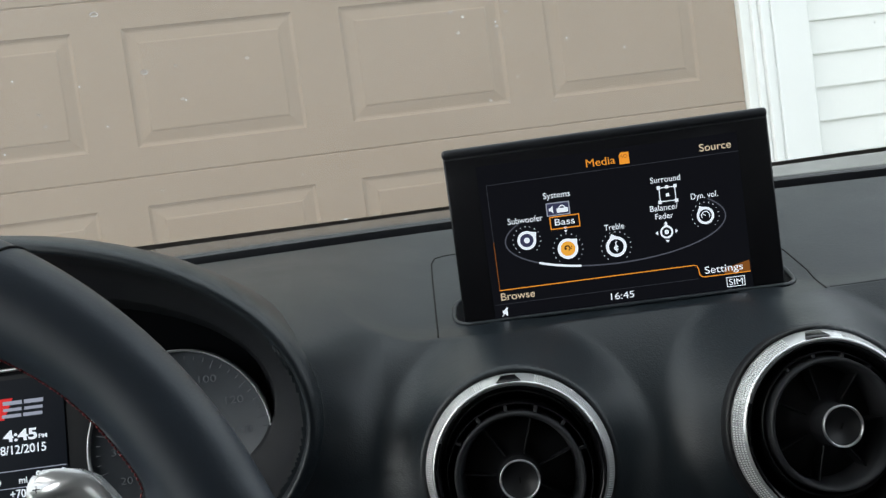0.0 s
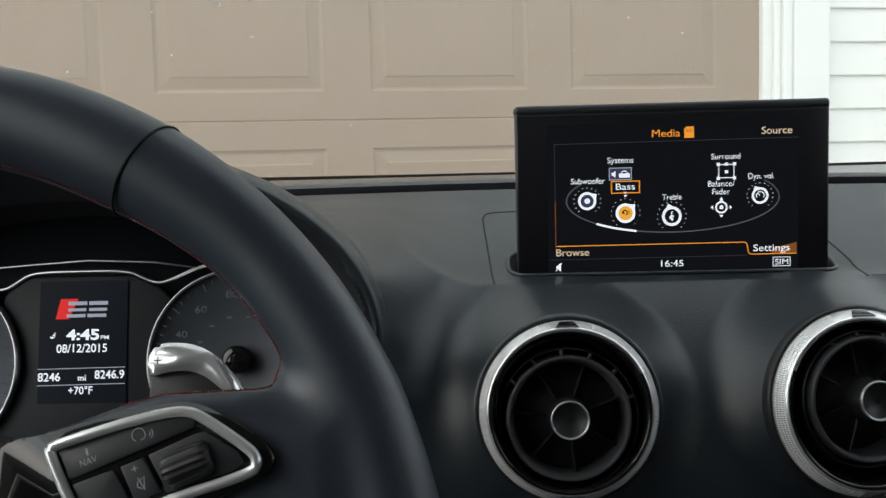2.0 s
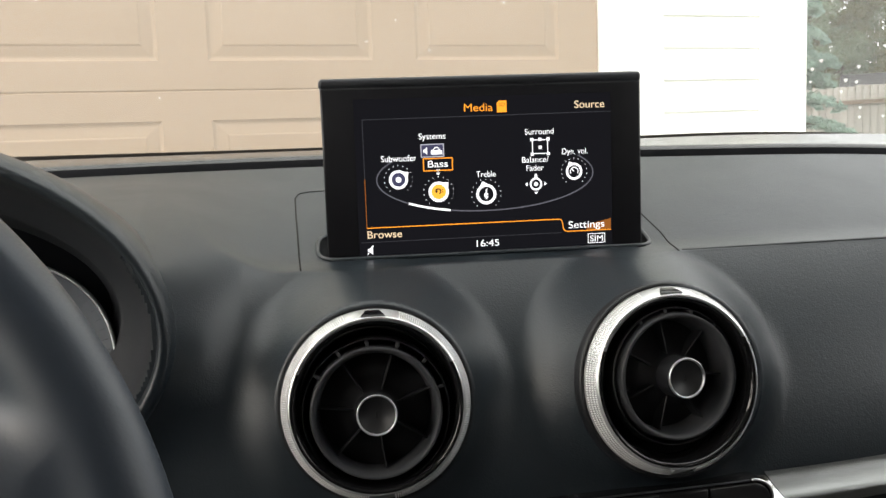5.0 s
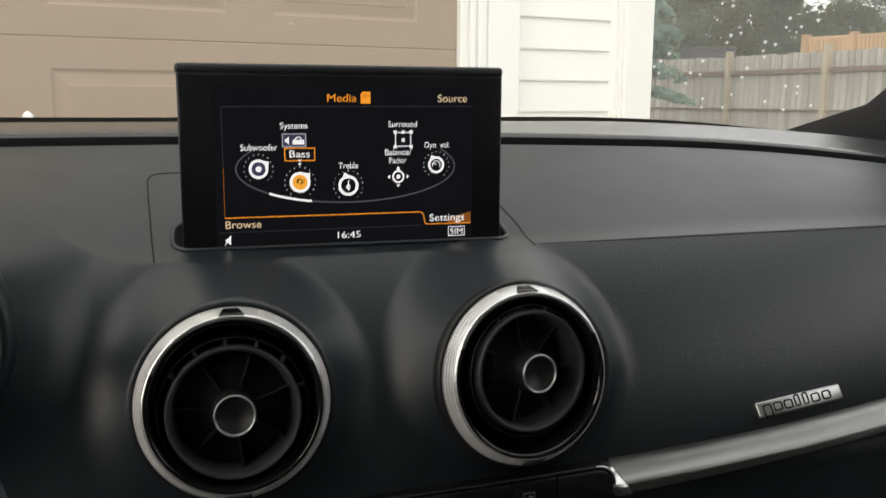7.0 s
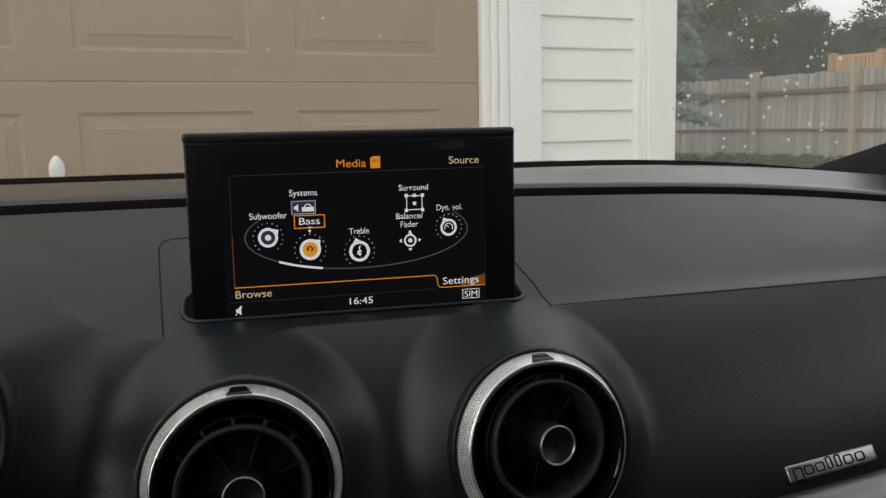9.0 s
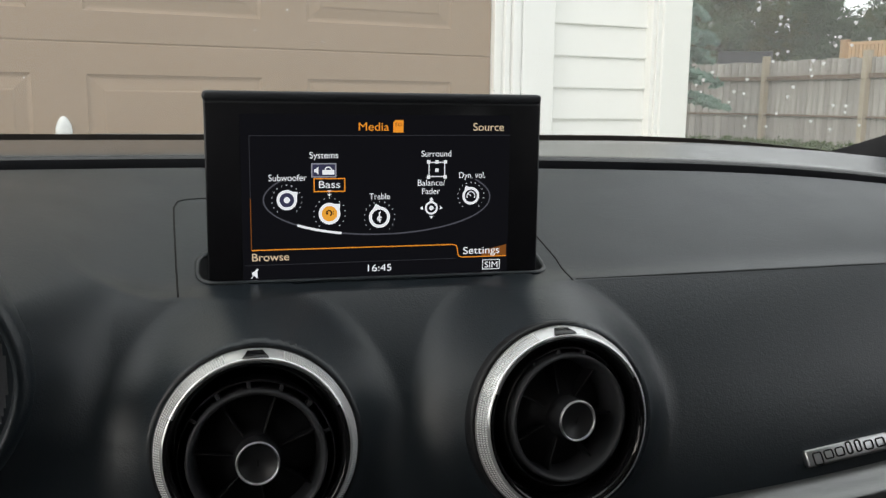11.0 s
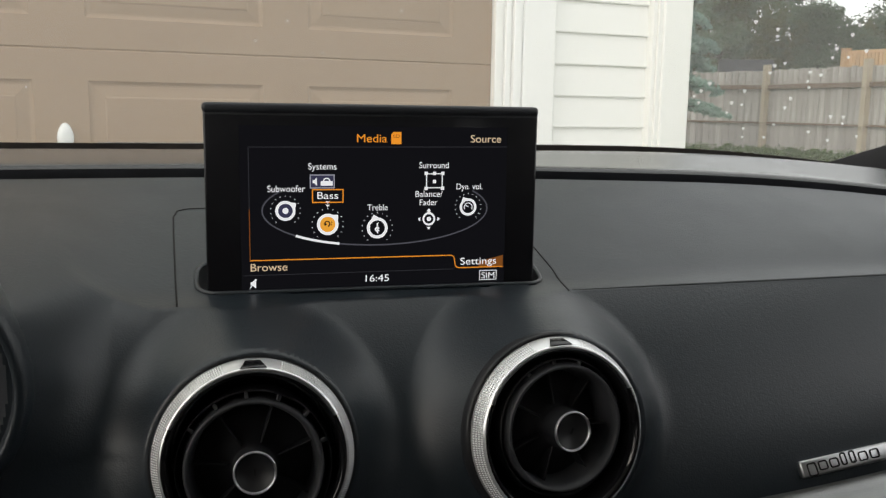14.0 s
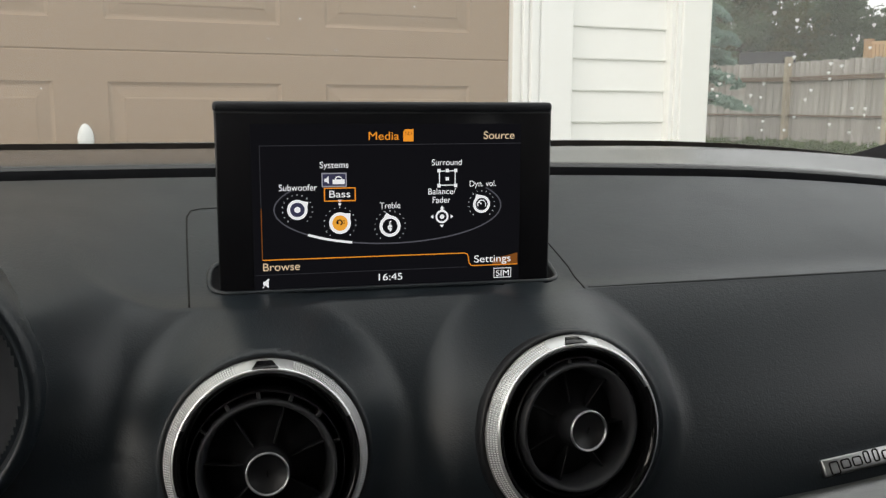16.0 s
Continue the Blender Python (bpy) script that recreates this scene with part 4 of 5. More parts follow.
def at_sw(bm):
    bmesh.ops.translate(bm, verts=bm.verts, vec=(-CX, -0.452, -0.775))
    return bm


SWITCH_BLACK = material("switch_black", (0.012, 0.012, 0.0135), 0.3, vscale=60, bump=0.05, bscale=900)
row_outline = rounded(-0.0246, 0.2390, 0.7655, 0.7912, 0.011, 8)
part("surround", at_sw(prism(row_outline, 0.4485, 0.475, 0.0012)), GLOSS, switches)
edges = [-0.0228, 0.0091, 0.0375, 0.0652, 0.0927, 0.1198, 0.1481, 0.1748, 0.2022, 0.2372]
for i, (a, b) in enumerate(zip(edges, edges[1:])):
    if i in (0, 8):
        # the outer keys follow the rounded ends of the row
        shape = [(x, z) for x, z in rounded(a + (0.0003 if i == 0 else -0.012), b - 0.0003 + (0.012 if i == 0 else 0), 0.7674, 0.7895, 0.0095, 6)]
        shape = [(min(x, b - 0.0003) if i == 0 else max(x, a + 0.0003), z) for x, z in shape]
        key = part("switch", at_sw(prism(shape, 0.4460, 0.462, 0.0006)), SWITCH_BLACK, switches)
    else:
        key = part("switch", at_sw(box(a + 0.0003, b - 0.0003, 0.4460, 0.462, 0.7674, 0.7895, 0.0008, 2)), SWITCH_BLACK, switches)
    if i < 8:
        for side in (-1, 1):
            part("notch", at_sw(box(b + side * 0.0012 - 0.0004, b + side * 0.0012 + 0.0004, 0.4452, 0.450, 0.7715, 0.7755 + 0.001 * side, 0.0003, 1)), CHROME if side < 0 else GLOSS, key, smooth=False)
arc_pts = [(0.2280 + 0.011 * math.cos(radians(t)), 0.4480, 0.7802 + 0.011 * math.sin(radians(t))) for t in range(95, -1, -8)] + [(0.2390, 0.4480, 0.7740)]
part("end_line", at_sw(tube(arc_pts, 0.0007)), CHROME, switches, "thin chrome line round the end")
part("edge_line", at_sw(tube([(-0.012, 0.4480, 0.7909), (0.08, 0.4480, 0.7909), (0.226, 0.4480, 0.7909)], 0.0006)), BLACK, switches, "thin grey edge")
# the lower lip, with its highlight put in as a silver tube
part("lip_highlight", at_sw(tube([(-0.010, 0.4478, 0.7660), (0.12, 0.4478, 0.7660), (0.2265, 0.4478, 0.7663)], 0.0009)), BRUSHED, switches, "thin silver highlight on the lower lip")
part("line_end", at_sw(box(0.2262, 0.2288, 0.4466, 0.4490, 0.7652, 0.7678, 0.0005, 1)), CHROME, switches, smooth=False)
part("hazard_triangle", at_sw(flat(softened([(0.1000, 0.7744), (0.1132, 0.7744), (0.1044, 0.7850)], 1), 0.4456)), RED_GLOW, switches, "glowing red triangle", smooth=False)
part("hazard_lamp", at_sw(flat([(0.1000, 0.7900), (0.1040, 0.7900), (0.1040, 0.7910), (0.1000, 0.7910)], 0.4478)), RED_LOGO, switches, smooth=False)
DIM = glowing("switch_sign", (0.10, 0.10, 0.11), 0.4)
KEY_SIGN = glowing("switch_lettering", (0.24, 0.24, 0.25), 0.4)
for text, x0, x1, z in (("OFF", 0.1598, 0.1665, 0.7786), ("drive", -0.0136, -0.0002, 0.7816), ("select", -0.0136, -0.0002, 0.7770), ("P", 0.0745, 0.0768, 0.7786)):
    lettering(text, KEY_SIGN if x0 < 0 else DIM, switches, x0 - CX, x1 - CX, z - 0.775, 0.0030, 0.4457 - 0.452, bold=0.0)
part("stability_sign", at_sw(join(ribbon([(0.1530, 0.7782), (0.1545, 0.7820), (0.1578, 0.7820), (0.1578, 0.7800), (0.1545, 0.7796)], 0.0006, 0.4457), ribbon([(0.1552, 0.7772), (0.1585, 0.7786)], 0.0006, 0.4457))), DIM, switches, smooth=False)
part("park_sign", at_sw(ribbon([(0.0776, 0.7792), (0.0788, 0.7804), (0.0802, 0.7788), (0.0818, 0.7790)], 0.0006, 0.4457)), DIM, switches, smooth=False)
part("start_stop_sign", at_sw(join(ribbon([(0.1816, 0.7790), (0.1816, 0.7832), (0.1882, 0.7832), (0.1882, 0.7802), (0.1845, 0.7800)], 0.0007, 0.4457), ribbon([(0.1852, 0.7818), (0.1886, 0.7780)], 0.001, 0.4457))), DIM, switches, smooth=False)


def strip_section(f):
    """How far the strip stands out at a share f of its height: an upright foot, a soft crease, a slope back to the dashboard."""
    if f > 0.38:
        return 0.0090 * (1 - (f - 0.38) / 0.62) ** 2.4
    return float(np.interp(f, (0.0, 0.03, 0.31, 0.38), (0.0080, 0.0100, 0.0095, 0.0090)))


def sheet_of(count, high, point):
    """A grid of faces through point(i, f), f running from the foot to the top."""
    bm = bmesh.new()
    cols = [[bm.verts.new(point(i, k / high)) for k in range(high + 1)] for i in range(count)]
    for a, b in zip(cols, cols[1:]):
        for k in range(high):
            bm.faces.new((a[k], b[k], b[k + 1], a[k + 1]))
    return bm


POLISHED = material("polished_chrome", (0.70, 0.71, 0.72), 0.24, 1.0, vscale=80, rvary=0.02)
trim = thing("trim_strip", (0.25, 0.455, 0.78), (0, 0, 0), "brushed aluminium trim strip with a chrome end", "dashboard trim")


def strip_point(i, f):
    x = 0.2396 + 0.0112 * (1 - f) + 0.54 * i / 40
    d = x - 0.2507
    z = 0.7750 + 0.035 * d + 0.22 * min(d, 0.2) ** 2 + 0.09 * max(d - 0.2, 0) + (0.0190 - 0.012 * min(d, 0.2)) * f
    return x - 0.25, float(fascia_y(x, max(z, 0.787))) - 0.0012 - strip_section(f) - 0.455, z - 0.78


def end_point(i, f):
    return 0.2274 + 0.0118 * i / 8 + 0.0112 * (1 - f) - 0.25, 0.4566 - 0.455 - 1.10 * strip_section(f) - 0.0006 * math.sin(math.pi * i / 8), 0.7756 - 0.0001 * i + 0.0180 * f - 0.78


part("strip", sheet_of(41, 16, strip_point), BRUSHED, trim)
part("chrome_end", sheet_of(9, 16, end_point), POLISHED, trim, "polished chrome end piece")

driver_trim = thing("trim_strip", (-0.05, 0.455, 0.78), (0, 0, 0), "brushed aluminium trim strip beside the steering column", "dashboard trim")
part("strip", sheet_of(21, 16, lambda i, f: (-0.0400 - 0.26 * i / 20 + 0.004 * f + 0.05, 0.4600 - 0.455 - strip_section(f), 0.7690 + 0.0200 * f - 0.0002 * i - 0.78)), BRUSHED, driver_trim)
part("chrome_end", sheet_of(9, 16, lambda i, f: (-0.0395 + 0.0125 * i / 8 + 0.004 * f + 0.05, 0.4606 - 0.455 - 1.1 * strip_section(f), 0.7672 + 0.0200 * f - 0.78)), POLISHED, driver_trim, "polished chrome end piece")

# ---- badge: a silver plate with dark raised strokes ----
by = float(fascia_y(0.3775, 0.8125))
badge = thing("badge", (0.3775, by - 0.0035, 0.8125), (-30, -5.4, 2.5), "small silver plate badge on the dashboard", "badge")
part("plate", box(-0.0325, 0.0325, -0.0012, 0.004, -0.0052, 0.0050, 0.0014, 3), BADGE, badge, "satin silver plate")
for x, tall in ((-25.5, -2.2), (-17.5, 0), (-9.5, 0), (-2.5, 1.8), (4.0, 1.8), (11.5, 0), (20.0, 0)):
    loop = [(px / 1000, -0.0014, pz / 1000) for px, pz in rounded(x - 2.9 + 1.2 * (tall > 0), x + 2.9 - 1.2 * (tall > 0), -2.4 + min(tall, 0), 2.4 + max(tall, 0), 1.1, 4)]
    part("stroke", tube(loop, 0.00048, 6, True), SEAM, badge)

# ---- steering wheel ----
RIM, TUBE = 0.1771, 0.0176
wheel = thing("steering_wheel", (-0.2245, 0.2388, 0.8353), (-17.15, 0, 0), "black leather steering wheel with red stitching and silver controls", "steering wheel")


def rim_size(a):
    """Radius of the rim and of its tube at an angle: slimmer between the grips and the spokes."""
    s = np.clip((65.0 - np.degrees(np.abs(np.arctan2(np.sin(a), np.abs(np.cos(a)))))) / 26.0, 0, 1)
    s = s * s * (3 - 2 * s)
    return RIM + 0.0024 * s, TUBE - 0.0030 * s


bm = bmesh.new()
rows = []
for i in range(180):
    a = 2 * math.pi * i / 180
    big, small = (float(q) for q in rim_size(np.float64(a)))
    rows.append([bm.verts.new(((big + small * math.cos(t)) * math.cos(a), small * math.sin(t), (big + small * math.cos(t)) * math.sin(a))) for t in (2 * math.pi * k / 28 for k in range(28))])
for i in range(180):
    for k in range(28):
        bm.faces.new((rows[i][k], rows[i][(k + 1) % 28], rows[(i + 1) % 180][(k + 1) % 28], rows[(i + 1) % 180][k]))
bmesh.ops.recalc_face_normals(bm, faces=bm.faces)
part("rim", bm, LEATHER, wheel, "smooth black leather rim")
SPOKE = [(-0.01, 0.049), (0.043, 0.0595), (0.0715, 0.0672), (0.090, 0.0738), (0.1035, 0.0772), (0.13, 0.0780), (0.166, 0.0740), (0.168, -0.035), (0.12, -0.030), (-0.01, -0.030)]


def polygon_distance(px, pz, poly):
    """Signed distance to a closed outline, positive inside."""
    best, inside = np.full(px.shape, 9.0), np.zeros(px.shape, bool)
    for (ax, az), (bx, bz) in zip(poly, poly[1:] + poly[:1]):
        ex, ez = bx - ax, bz - az
        t = np.clip(((px - ax) * ex + (pz - az) * ez) / (ex * ex + ez * ez), 0, 1)
        best = np.minimum(best, np.hypot(px - ax - t * ex, pz - az - t * ez))
        cross = ((az > pz) != (bz > pz)) & (px < (bx - ax) * (pz - az) / (bz - az + 1e-12) + ax)
        inside ^= cross
    return np.where(inside, best, -best)


def wheel_d(u, v):
    big, small = rim_size(np.arctan2(v, u))
    rim = small - np.abs(np.hypot(u, v) - big)
    spoke = polygon_distance(u, v, SPOKE)
    k = 0.017
    h = np.maximum(k - np.abs(rim - spoke), 0) / k
    return np.maximum(rim, spoke) + h * h * k / 4


# the leather that flows from the rim into the spoke
us, vs = np.meshgrid(np.arange(0.03, 0.197, 0.0011), np.arange(-0.05, 0.17, 0.0011))
d0 = wheel_d(us, vs)
e = 1e-4
gu, gv = (wheel_d(us + e, vs) - d0) / e, (wheel_d(us, vs + e) - d0) / e
gl2 = np.maximum(gu * gu + gv * gv, 0.2)
out = d0 < 0
mu, mv = np.where(out, us - d0 * gu / gl2, us), np.where(out, vs - d0 * gv / gl2, vs)
small = rim_size(np.arctan2(vs, us))[1]
dd = np.clip(np.where(out, 0, d0) / small, 0, 1)
depth = -(small + 0.0003) * np.sqrt(1 - (1 - dd) ** 2)
ang = np.degrees(np.arctan2(vs, us))
near = (d0 > -0.0012) & (ang < 59.5) & (us > 0.066)
idx = np.arange(us.size).reshape(us.shape)
ok = near[:-1, :-1] & near[1:, :-1] & near[:-1, 1:] & near[1:, 1:]
quads = np.stack([idx[:-1, :-1], idx[:-1, 1:], idx[1:, 1:], idx[1:, :-1]], -1)[ok]
part("spoke_leather", (np.stack([mu, depth, mv], -1).reshape(-1, 3).tolist(), [], quads.tolist()), LEATHER, wheel, "moulded black leather thumb rest")
for sgn in (-1, 1):
    a = radians(90 - sgn * 31.4)
    c = Vector((RIM * math.cos(a), 0, RIM * math.sin(a)))
    rad = Vector((math.cos(a), 0, math.sin(a)))
    part("rim_seam", tube([c + (TUBE + 0.0001) * (math.cos(t) * rad + math.sin(t) * Vector((0, 1, 0))) for t in (2 * math.pi * k / 32 for k in range(32))], 0.0005, 6, True), SEAM, wheel)
# red stitches along the inner edge and over the thumb rest
bm = bmesh.new()
path = []
for a in np.arange(150, 44, -0.5):
    big, small = (float(q) for q in rim_size(radians(a)))
    path.append(((big - small * 0.975) * math.cos(radians(a)), (big - small * 0.975) * math.sin(radians(a)), -small * 0.27))
for a in np.arange(44, 20, -0.5):
    # follow the rounded corner of the opening
    r = 0.150
    for _ in range(20):
        u, v = r * math.cos(radians(a)), r * math.sin(radians(a))
        r += 0.8 * (0.0008 - float(wheel_d(np.array([u]), np.array([v]))[0]))
    if v > 0.0825 and u < 0.2:
        path.append((u, v, -TUBE * 0.36))
for u in np.arange(0.138, 0.090, -0.0012):
    v = 0.090
    for _ in range(25):
        v += -0.8 * (0.0008 - float(wheel_d(np.array([u]), np.array([v]))[0]))
    path.append((u, v, -TUBE * 0.36))
for p, q in zip(path, path[1:]):
    if math.hypot(p[0] - q[0], p[1] - q[1]) > 0.006:
        continue
    a, b = Vector((p[0], p[2], p[1])), Vector((q[0], q[2], q[1]))
    a, b = a.lerp(b, 0.1), a.lerp(b, 0.9)
    s = tube([a, (a + b) / 2 + Vector((0, -0.0004, 0)), b], [0.0002, 0.00036, 0.0002], 5)
    me = bpy.data.meshes.new("tmp")
    s.to_mesh(me)
    s.free()
    bm.from_mesh(me)
    bpy.data.meshes.remove(me)
tagged(part("stitching", bm, THREAD, wheel, "red thread stitches"), kind="stuff")
# hub, other spokes, column
part("hub", prism([(0.066 * math.cos(2 * math.pi * k / 48), 0.062 * math.sin(2 * math.pi * k / 48) - 0.005) for k in range(48)], -0.03, 0.02, 0.012), DEEP, wheel, "round grained airbag cover")
part("left_spoke", prism([(-0.06, 0.05), (-0.17, 0.06), (-0.17, -0.03), (-0.06, -0.03)], -0.012, 0.012, 0.005), LEATHER, wheel)
part("lower_spoke", prism([(-0.03, -0.05), (-0.028, -0.165), (0.028, -0.165), (0.03, -0.05)], -0.010, 0.010, 0.004), BRUSHED, wheel)
part("column", lathe(((0.045, 0.02), (0.05, 0.06), (0.055, 0.22)), 32), BLACK, wheel)
YF = -0.0172
back_plate = [(0.058, 0.0585), (0.0731, 0.0600), (0.0830, 0.0630), (0.0956, 0.0664), (0.1102, 0.0692), (0.1183, 0.0692), (0.1253, 0.0667), (0.1355, 0.0607), (0.1425, 0.0555), (0.1439, 0.0502), (0.1392, 0.0458), (0.13, 0.042), (0.115, 0.036), (0.10, 0.030), (0.085, 0.028), (0.06, 0.03)]
plate = part("control_plate", prism(softened(back_plate), YF - 0.0012, YF + 0.004, 0.0012), GLOSS, wheel, "gloss black surround")
plate.location = (-0.0018, 0, 0.0040)
rail = [(0.0762, 0.0558), (0.0775, 0.0568), (0.0861, 0.0596), (0.0982, 0.0631), (0.1104, 0.0659), (0.1160, 0.0664), (0.1200, 0.0655), (0.1262, 0.0618), (0.1339, 0.0566), (0.1375, 0.0538), (0.1387, 0.0508), (0.1372, 0.0486), (0.1303, 0.0461), (0.1184, 0.0427), (0.105, 0.038), (0.092, 0.034), (0.0885, 0.0345), (0.086, 0.037), (0.081, 0.046)]
part("control_frame", tube([(u, YF - 0.0022, v) for u, v in softened(rail)], 0.0017, 10, True), SILVER, plate, "polished silver frame")
part("nav_key", prism([(0.0785, 0.0560), (0.0865, 0.0588), (0.0985, 0.0623), (0.1105, 0.0650), (0.1155, 0.0652), (0.1195, 0.0638), (0.1195, 0.0615), (0.0832, 0.0470)], YF - 0.0020, YF, 0.0004), BLACK, plate, "dark key with white signs")
part("lower_key", prism([(0.0838, 0.0457), (0.0953, 0.0497), (0.0965, 0.0490), (0.1012, 0.0410), (0.089, 0.036)], YF - 0.0020, YF, 0.0004), BLACK, plate)
part("volume_key", prism([(0.0978, 0.0505), (0.1045, 0.0532), (0.1108, 0.0432), (0.1030, 0.0402)], YF - 0.0020, YF, 0.0004), BLACK, plate)
part("key_field", prism([(0.1058, 0.0538), (0.1200, 0.0600), (0.1225, 0.0605), (0.1325, 0.0545), (0.1345, 0.0512), (0.1318, 0.0490), (0.1120, 0.0430)], YF - 0.0016, YF, 0.0004), BLACK, plate)
axis = Vector((0.0122, 0, 0.0046)).normalized()
side = Vector((-axis.z, 0, axis.x))
cen = Vector((0.1178, YF, 0.0508))
roll = bmesh.new()
rows = []
for i in range(25):
    rr = 0.0058 * (1 - 0.3 * abs(i / 12 - 1) ** 8)
    p = cen + axis * (0.0150 * (i / 24 - 0.5))
    rows.append([roll.verts.new(p + (rr + (0.0003 if k % 2 else 0)) * (math.cos(2 * math.pi * k / 36) * side + math.sin(2 * math.pi * k / 36) * Vector((0, 1, 0)))) for k in range(36)])
for a, b in zip(rows, rows[1:]):
    for k in range(36):
        roll.faces.new((a[k], a[(k + 1) % 36], b[(k + 1) % 36], b[k]))
roll.faces.new(rows[0])
roll.faces.new(rows[-1][::-1])
part("scroll_wheel", roll, VENT_BLACK, plate, "ribbed black roller", smooth=False)


def tilted(ob, x, z, deg):
    ob.data.transform(Matrix.Translation((x, 0, z)) @ Matrix.Rotation(radians(-deg), 4, "Y") @ Matrix.Translation((-x, 0, -z)))
    return ob


YS = YF - 0.0022
SIGN = glowing("key_sign_white", (0.5, 0.5, 0.5), 0.35)
tilted(lettering("NAV", SIGN, plate, 0.0863, 0.0914, 0.0506, 0.0021, YS, bold=0.0), 0.0863, 0.0506, 18)
tilted(lettering("i", SIGN, plate, 0.0877, 0.0885, 0.0541, 0.0022, YS, bold=0.01), 0.088, 0.054, 18)
tilted(lettering("+", SIGN, plate, 0.1014, 0.1034, 0.0487, 0.0026, YS, bold=0.0), 0.1024, 0.0496, 18)
part("mute_sign", join(ribbon([(0.1034, 0.0447), (0.1034, 0.0462), (0.1042, 0.0467), (0.1052, 0.0478), (0.1056, 0.0440), (0.1044, 0.0445), (0.1034, 0.0447)], 0.0003, YS), ribbon([(0.1033, 0.0474), (0.1058, 0.0440)], 0.0003, YS)), SIGN, plate, smooth=False)
part("voice_sign", join(ring_flat(0.1029, 0.0597, 0.0018, 0.0021, YS, 20, 20, 250), ribbon([(0.1046, 0.0605), (0.1050, 0.0596), (0.1046, 0.0586), (0.1036, 0.0582)], 0.0003, YS), ring_flat(0.1052, 0.0600, 0.0010, 0.0013, YS, 8, -40, 40), ring_flat(0.1052, 0.0600, 0.0018, 0.0021, YS, 8, -40, 40)), SIGN, plate, smooth=False)
pad_out = [(0.0832, 0.0865), (0.0832, 0.0923), (0.0846, 0.0962), (0.0880, 0.0984), (0.0940, 0.0986), (0.0998, 0.0978), (0.1048, 0.0957), (0.1085, 0.0928), (0.1190, 0.0800), (0.1140, 0.0785), (0.1052, 0.0858), (0.1010, 0.0876), (0.0965, 0.0884), (0.0905, 0.0880), (0.0866, 0.0868)]
paddle = part("shift_paddle", prism(softened(pad_out), 0.036, 0.043, 0.0022), SILVER, wheel, "silver shift paddle with a plus")
paddle.location = (-0.0007, 0, -0.0008)
part("paddle_back", prism([(0.0834, 0.068), (0.0834, 0.0870), (0.0866, 0.0876), (0.0905, 0.0888), (0.0965, 0.0892), (0.1010, 0.0884), (0.1052, 0.0866), (0.1140, 0.0788), (0.1140, 0.068)], 0.0385, 0.046, 0.001), VENT_BLACK, paddle, "black lower half of the paddle")
part("plus_mark", join(flat([(0.0858, 0.0919), (0.0884, 0.0919), (0.0884, 0.0923), (0.0858, 0.0923)], 0.0355), flat([(0.0869, 0.0908), (0.0873, 0.0908), (0.0873, 0.0934), (0.0869, 0.0934)], 0.0355)), SEAM, paddle, smooth=False)

# ---- instrument cluster ----
clus = thing("instrument_cluster", (-0.262, 0.52, 0.88), (-11, 0, 0), "black instrument cluster with two dials and a lit driver display", "instrument cluster")
KX, KZ = -0.262, 0.88


def k_pts(*pts):
    return [(x - KX, z - KZ) for x, z in pts]


CLUSTER = material("cluster_black", (0.011, 0.0125, 0.016), 0.5, vscale=60, spec=0.3)
part("panel", prism([(0.160 * math.cos(2 * math.pi * k / 64), 0.013 + 0.080 * math.sin(2 * math.pi * k / 64)) for k in range(64)], 0.008, 0.03), CLUSTER, clus)
part("centre_panel", prism(k_pts((-0.318, 0.80), (-0.206, 0.80), (-0.206, 0.905), (-0.216, 0.9145), (-0.2335, 0.9225), (-0.298, 0.9225), (-0.313, 0.912), (-0.318, 0.90)), 0.001, 0.012, 0.002), CLUSTER, clus)
part("upper_rim", tube([(x - KX, 0.0, z - KZ) for x, z in curved([(-0.345, 0.921), (-0.325, 0.9155), (-0.3135, 0.9135), (-0.306, 0.9175), (-0.298, 0.9232), (-0.285, 0.9245), (-0.250, 0.9245), (-0.2335, 0.9235), (-0.225, 0.919), (-0.216, 0.9158), (-0.206, 0.919), (-0.193, 0.925), (-0.18, 0.928)])], 0.0011), CHROME, clus, "thin silver outline")
part("arc_line", tube([(x - KX, 0.002, z - KZ) for x, z in ((-0.36, 0.925), (-0.313, 0.9285), (-0.262, 0.9315), (-0.22, 0.9295), (-0.19, 0.925))], 0.0006), CHROME, clus)
dd_scr = part("driver_display", flat(k_pts((-0.2905, 0.8435), (-0.2355, 0.8435), (-0.2355, 0.9185), (-0.2905, 0.9185)), 0.0), glowing("driver_display_black", (0.012, 0.0145, 0.021), 0.45), clus, "lit driver display with clock, date and mileage", smooth=False)


def kword(text, x0, x1, z, h, mat=UI_WHITE, bold=0.012):
    return lettering(text, mat, dd_scr, x0 - KX, x1 - KX, z - KZ, h, -0.0008, bold=bold)


kword("4:45", -0.2732, -0.2525, 0.8822, 0.0062, bold=0.03)
kword("PM", -0.2516, -0.2465, 0.8822, 0.0024)
kword("08/12/2015", -0.2790, -0.2475, 0.8745, 0.0050)
kword("8246", -0.2902, -0.2762, 0.8572, 0.0050)
kword("mi", -0.2652, -0.2602, 0.8572, 0.0036)
kword("8246.9", -0.2548, -0.2365, 0.8582, 0.0050)
kword("+70°F", -0.2710, -0.2560, 0.8490, 0.0046)
for z in (0.8645, 0.8545):
    part("rule", ribbon(k_pts((-0.2905, z), (-0.2360, z + 0.0005)), 0.0005, -0.0008), UI_GREY, dd_scr, smooth=False)
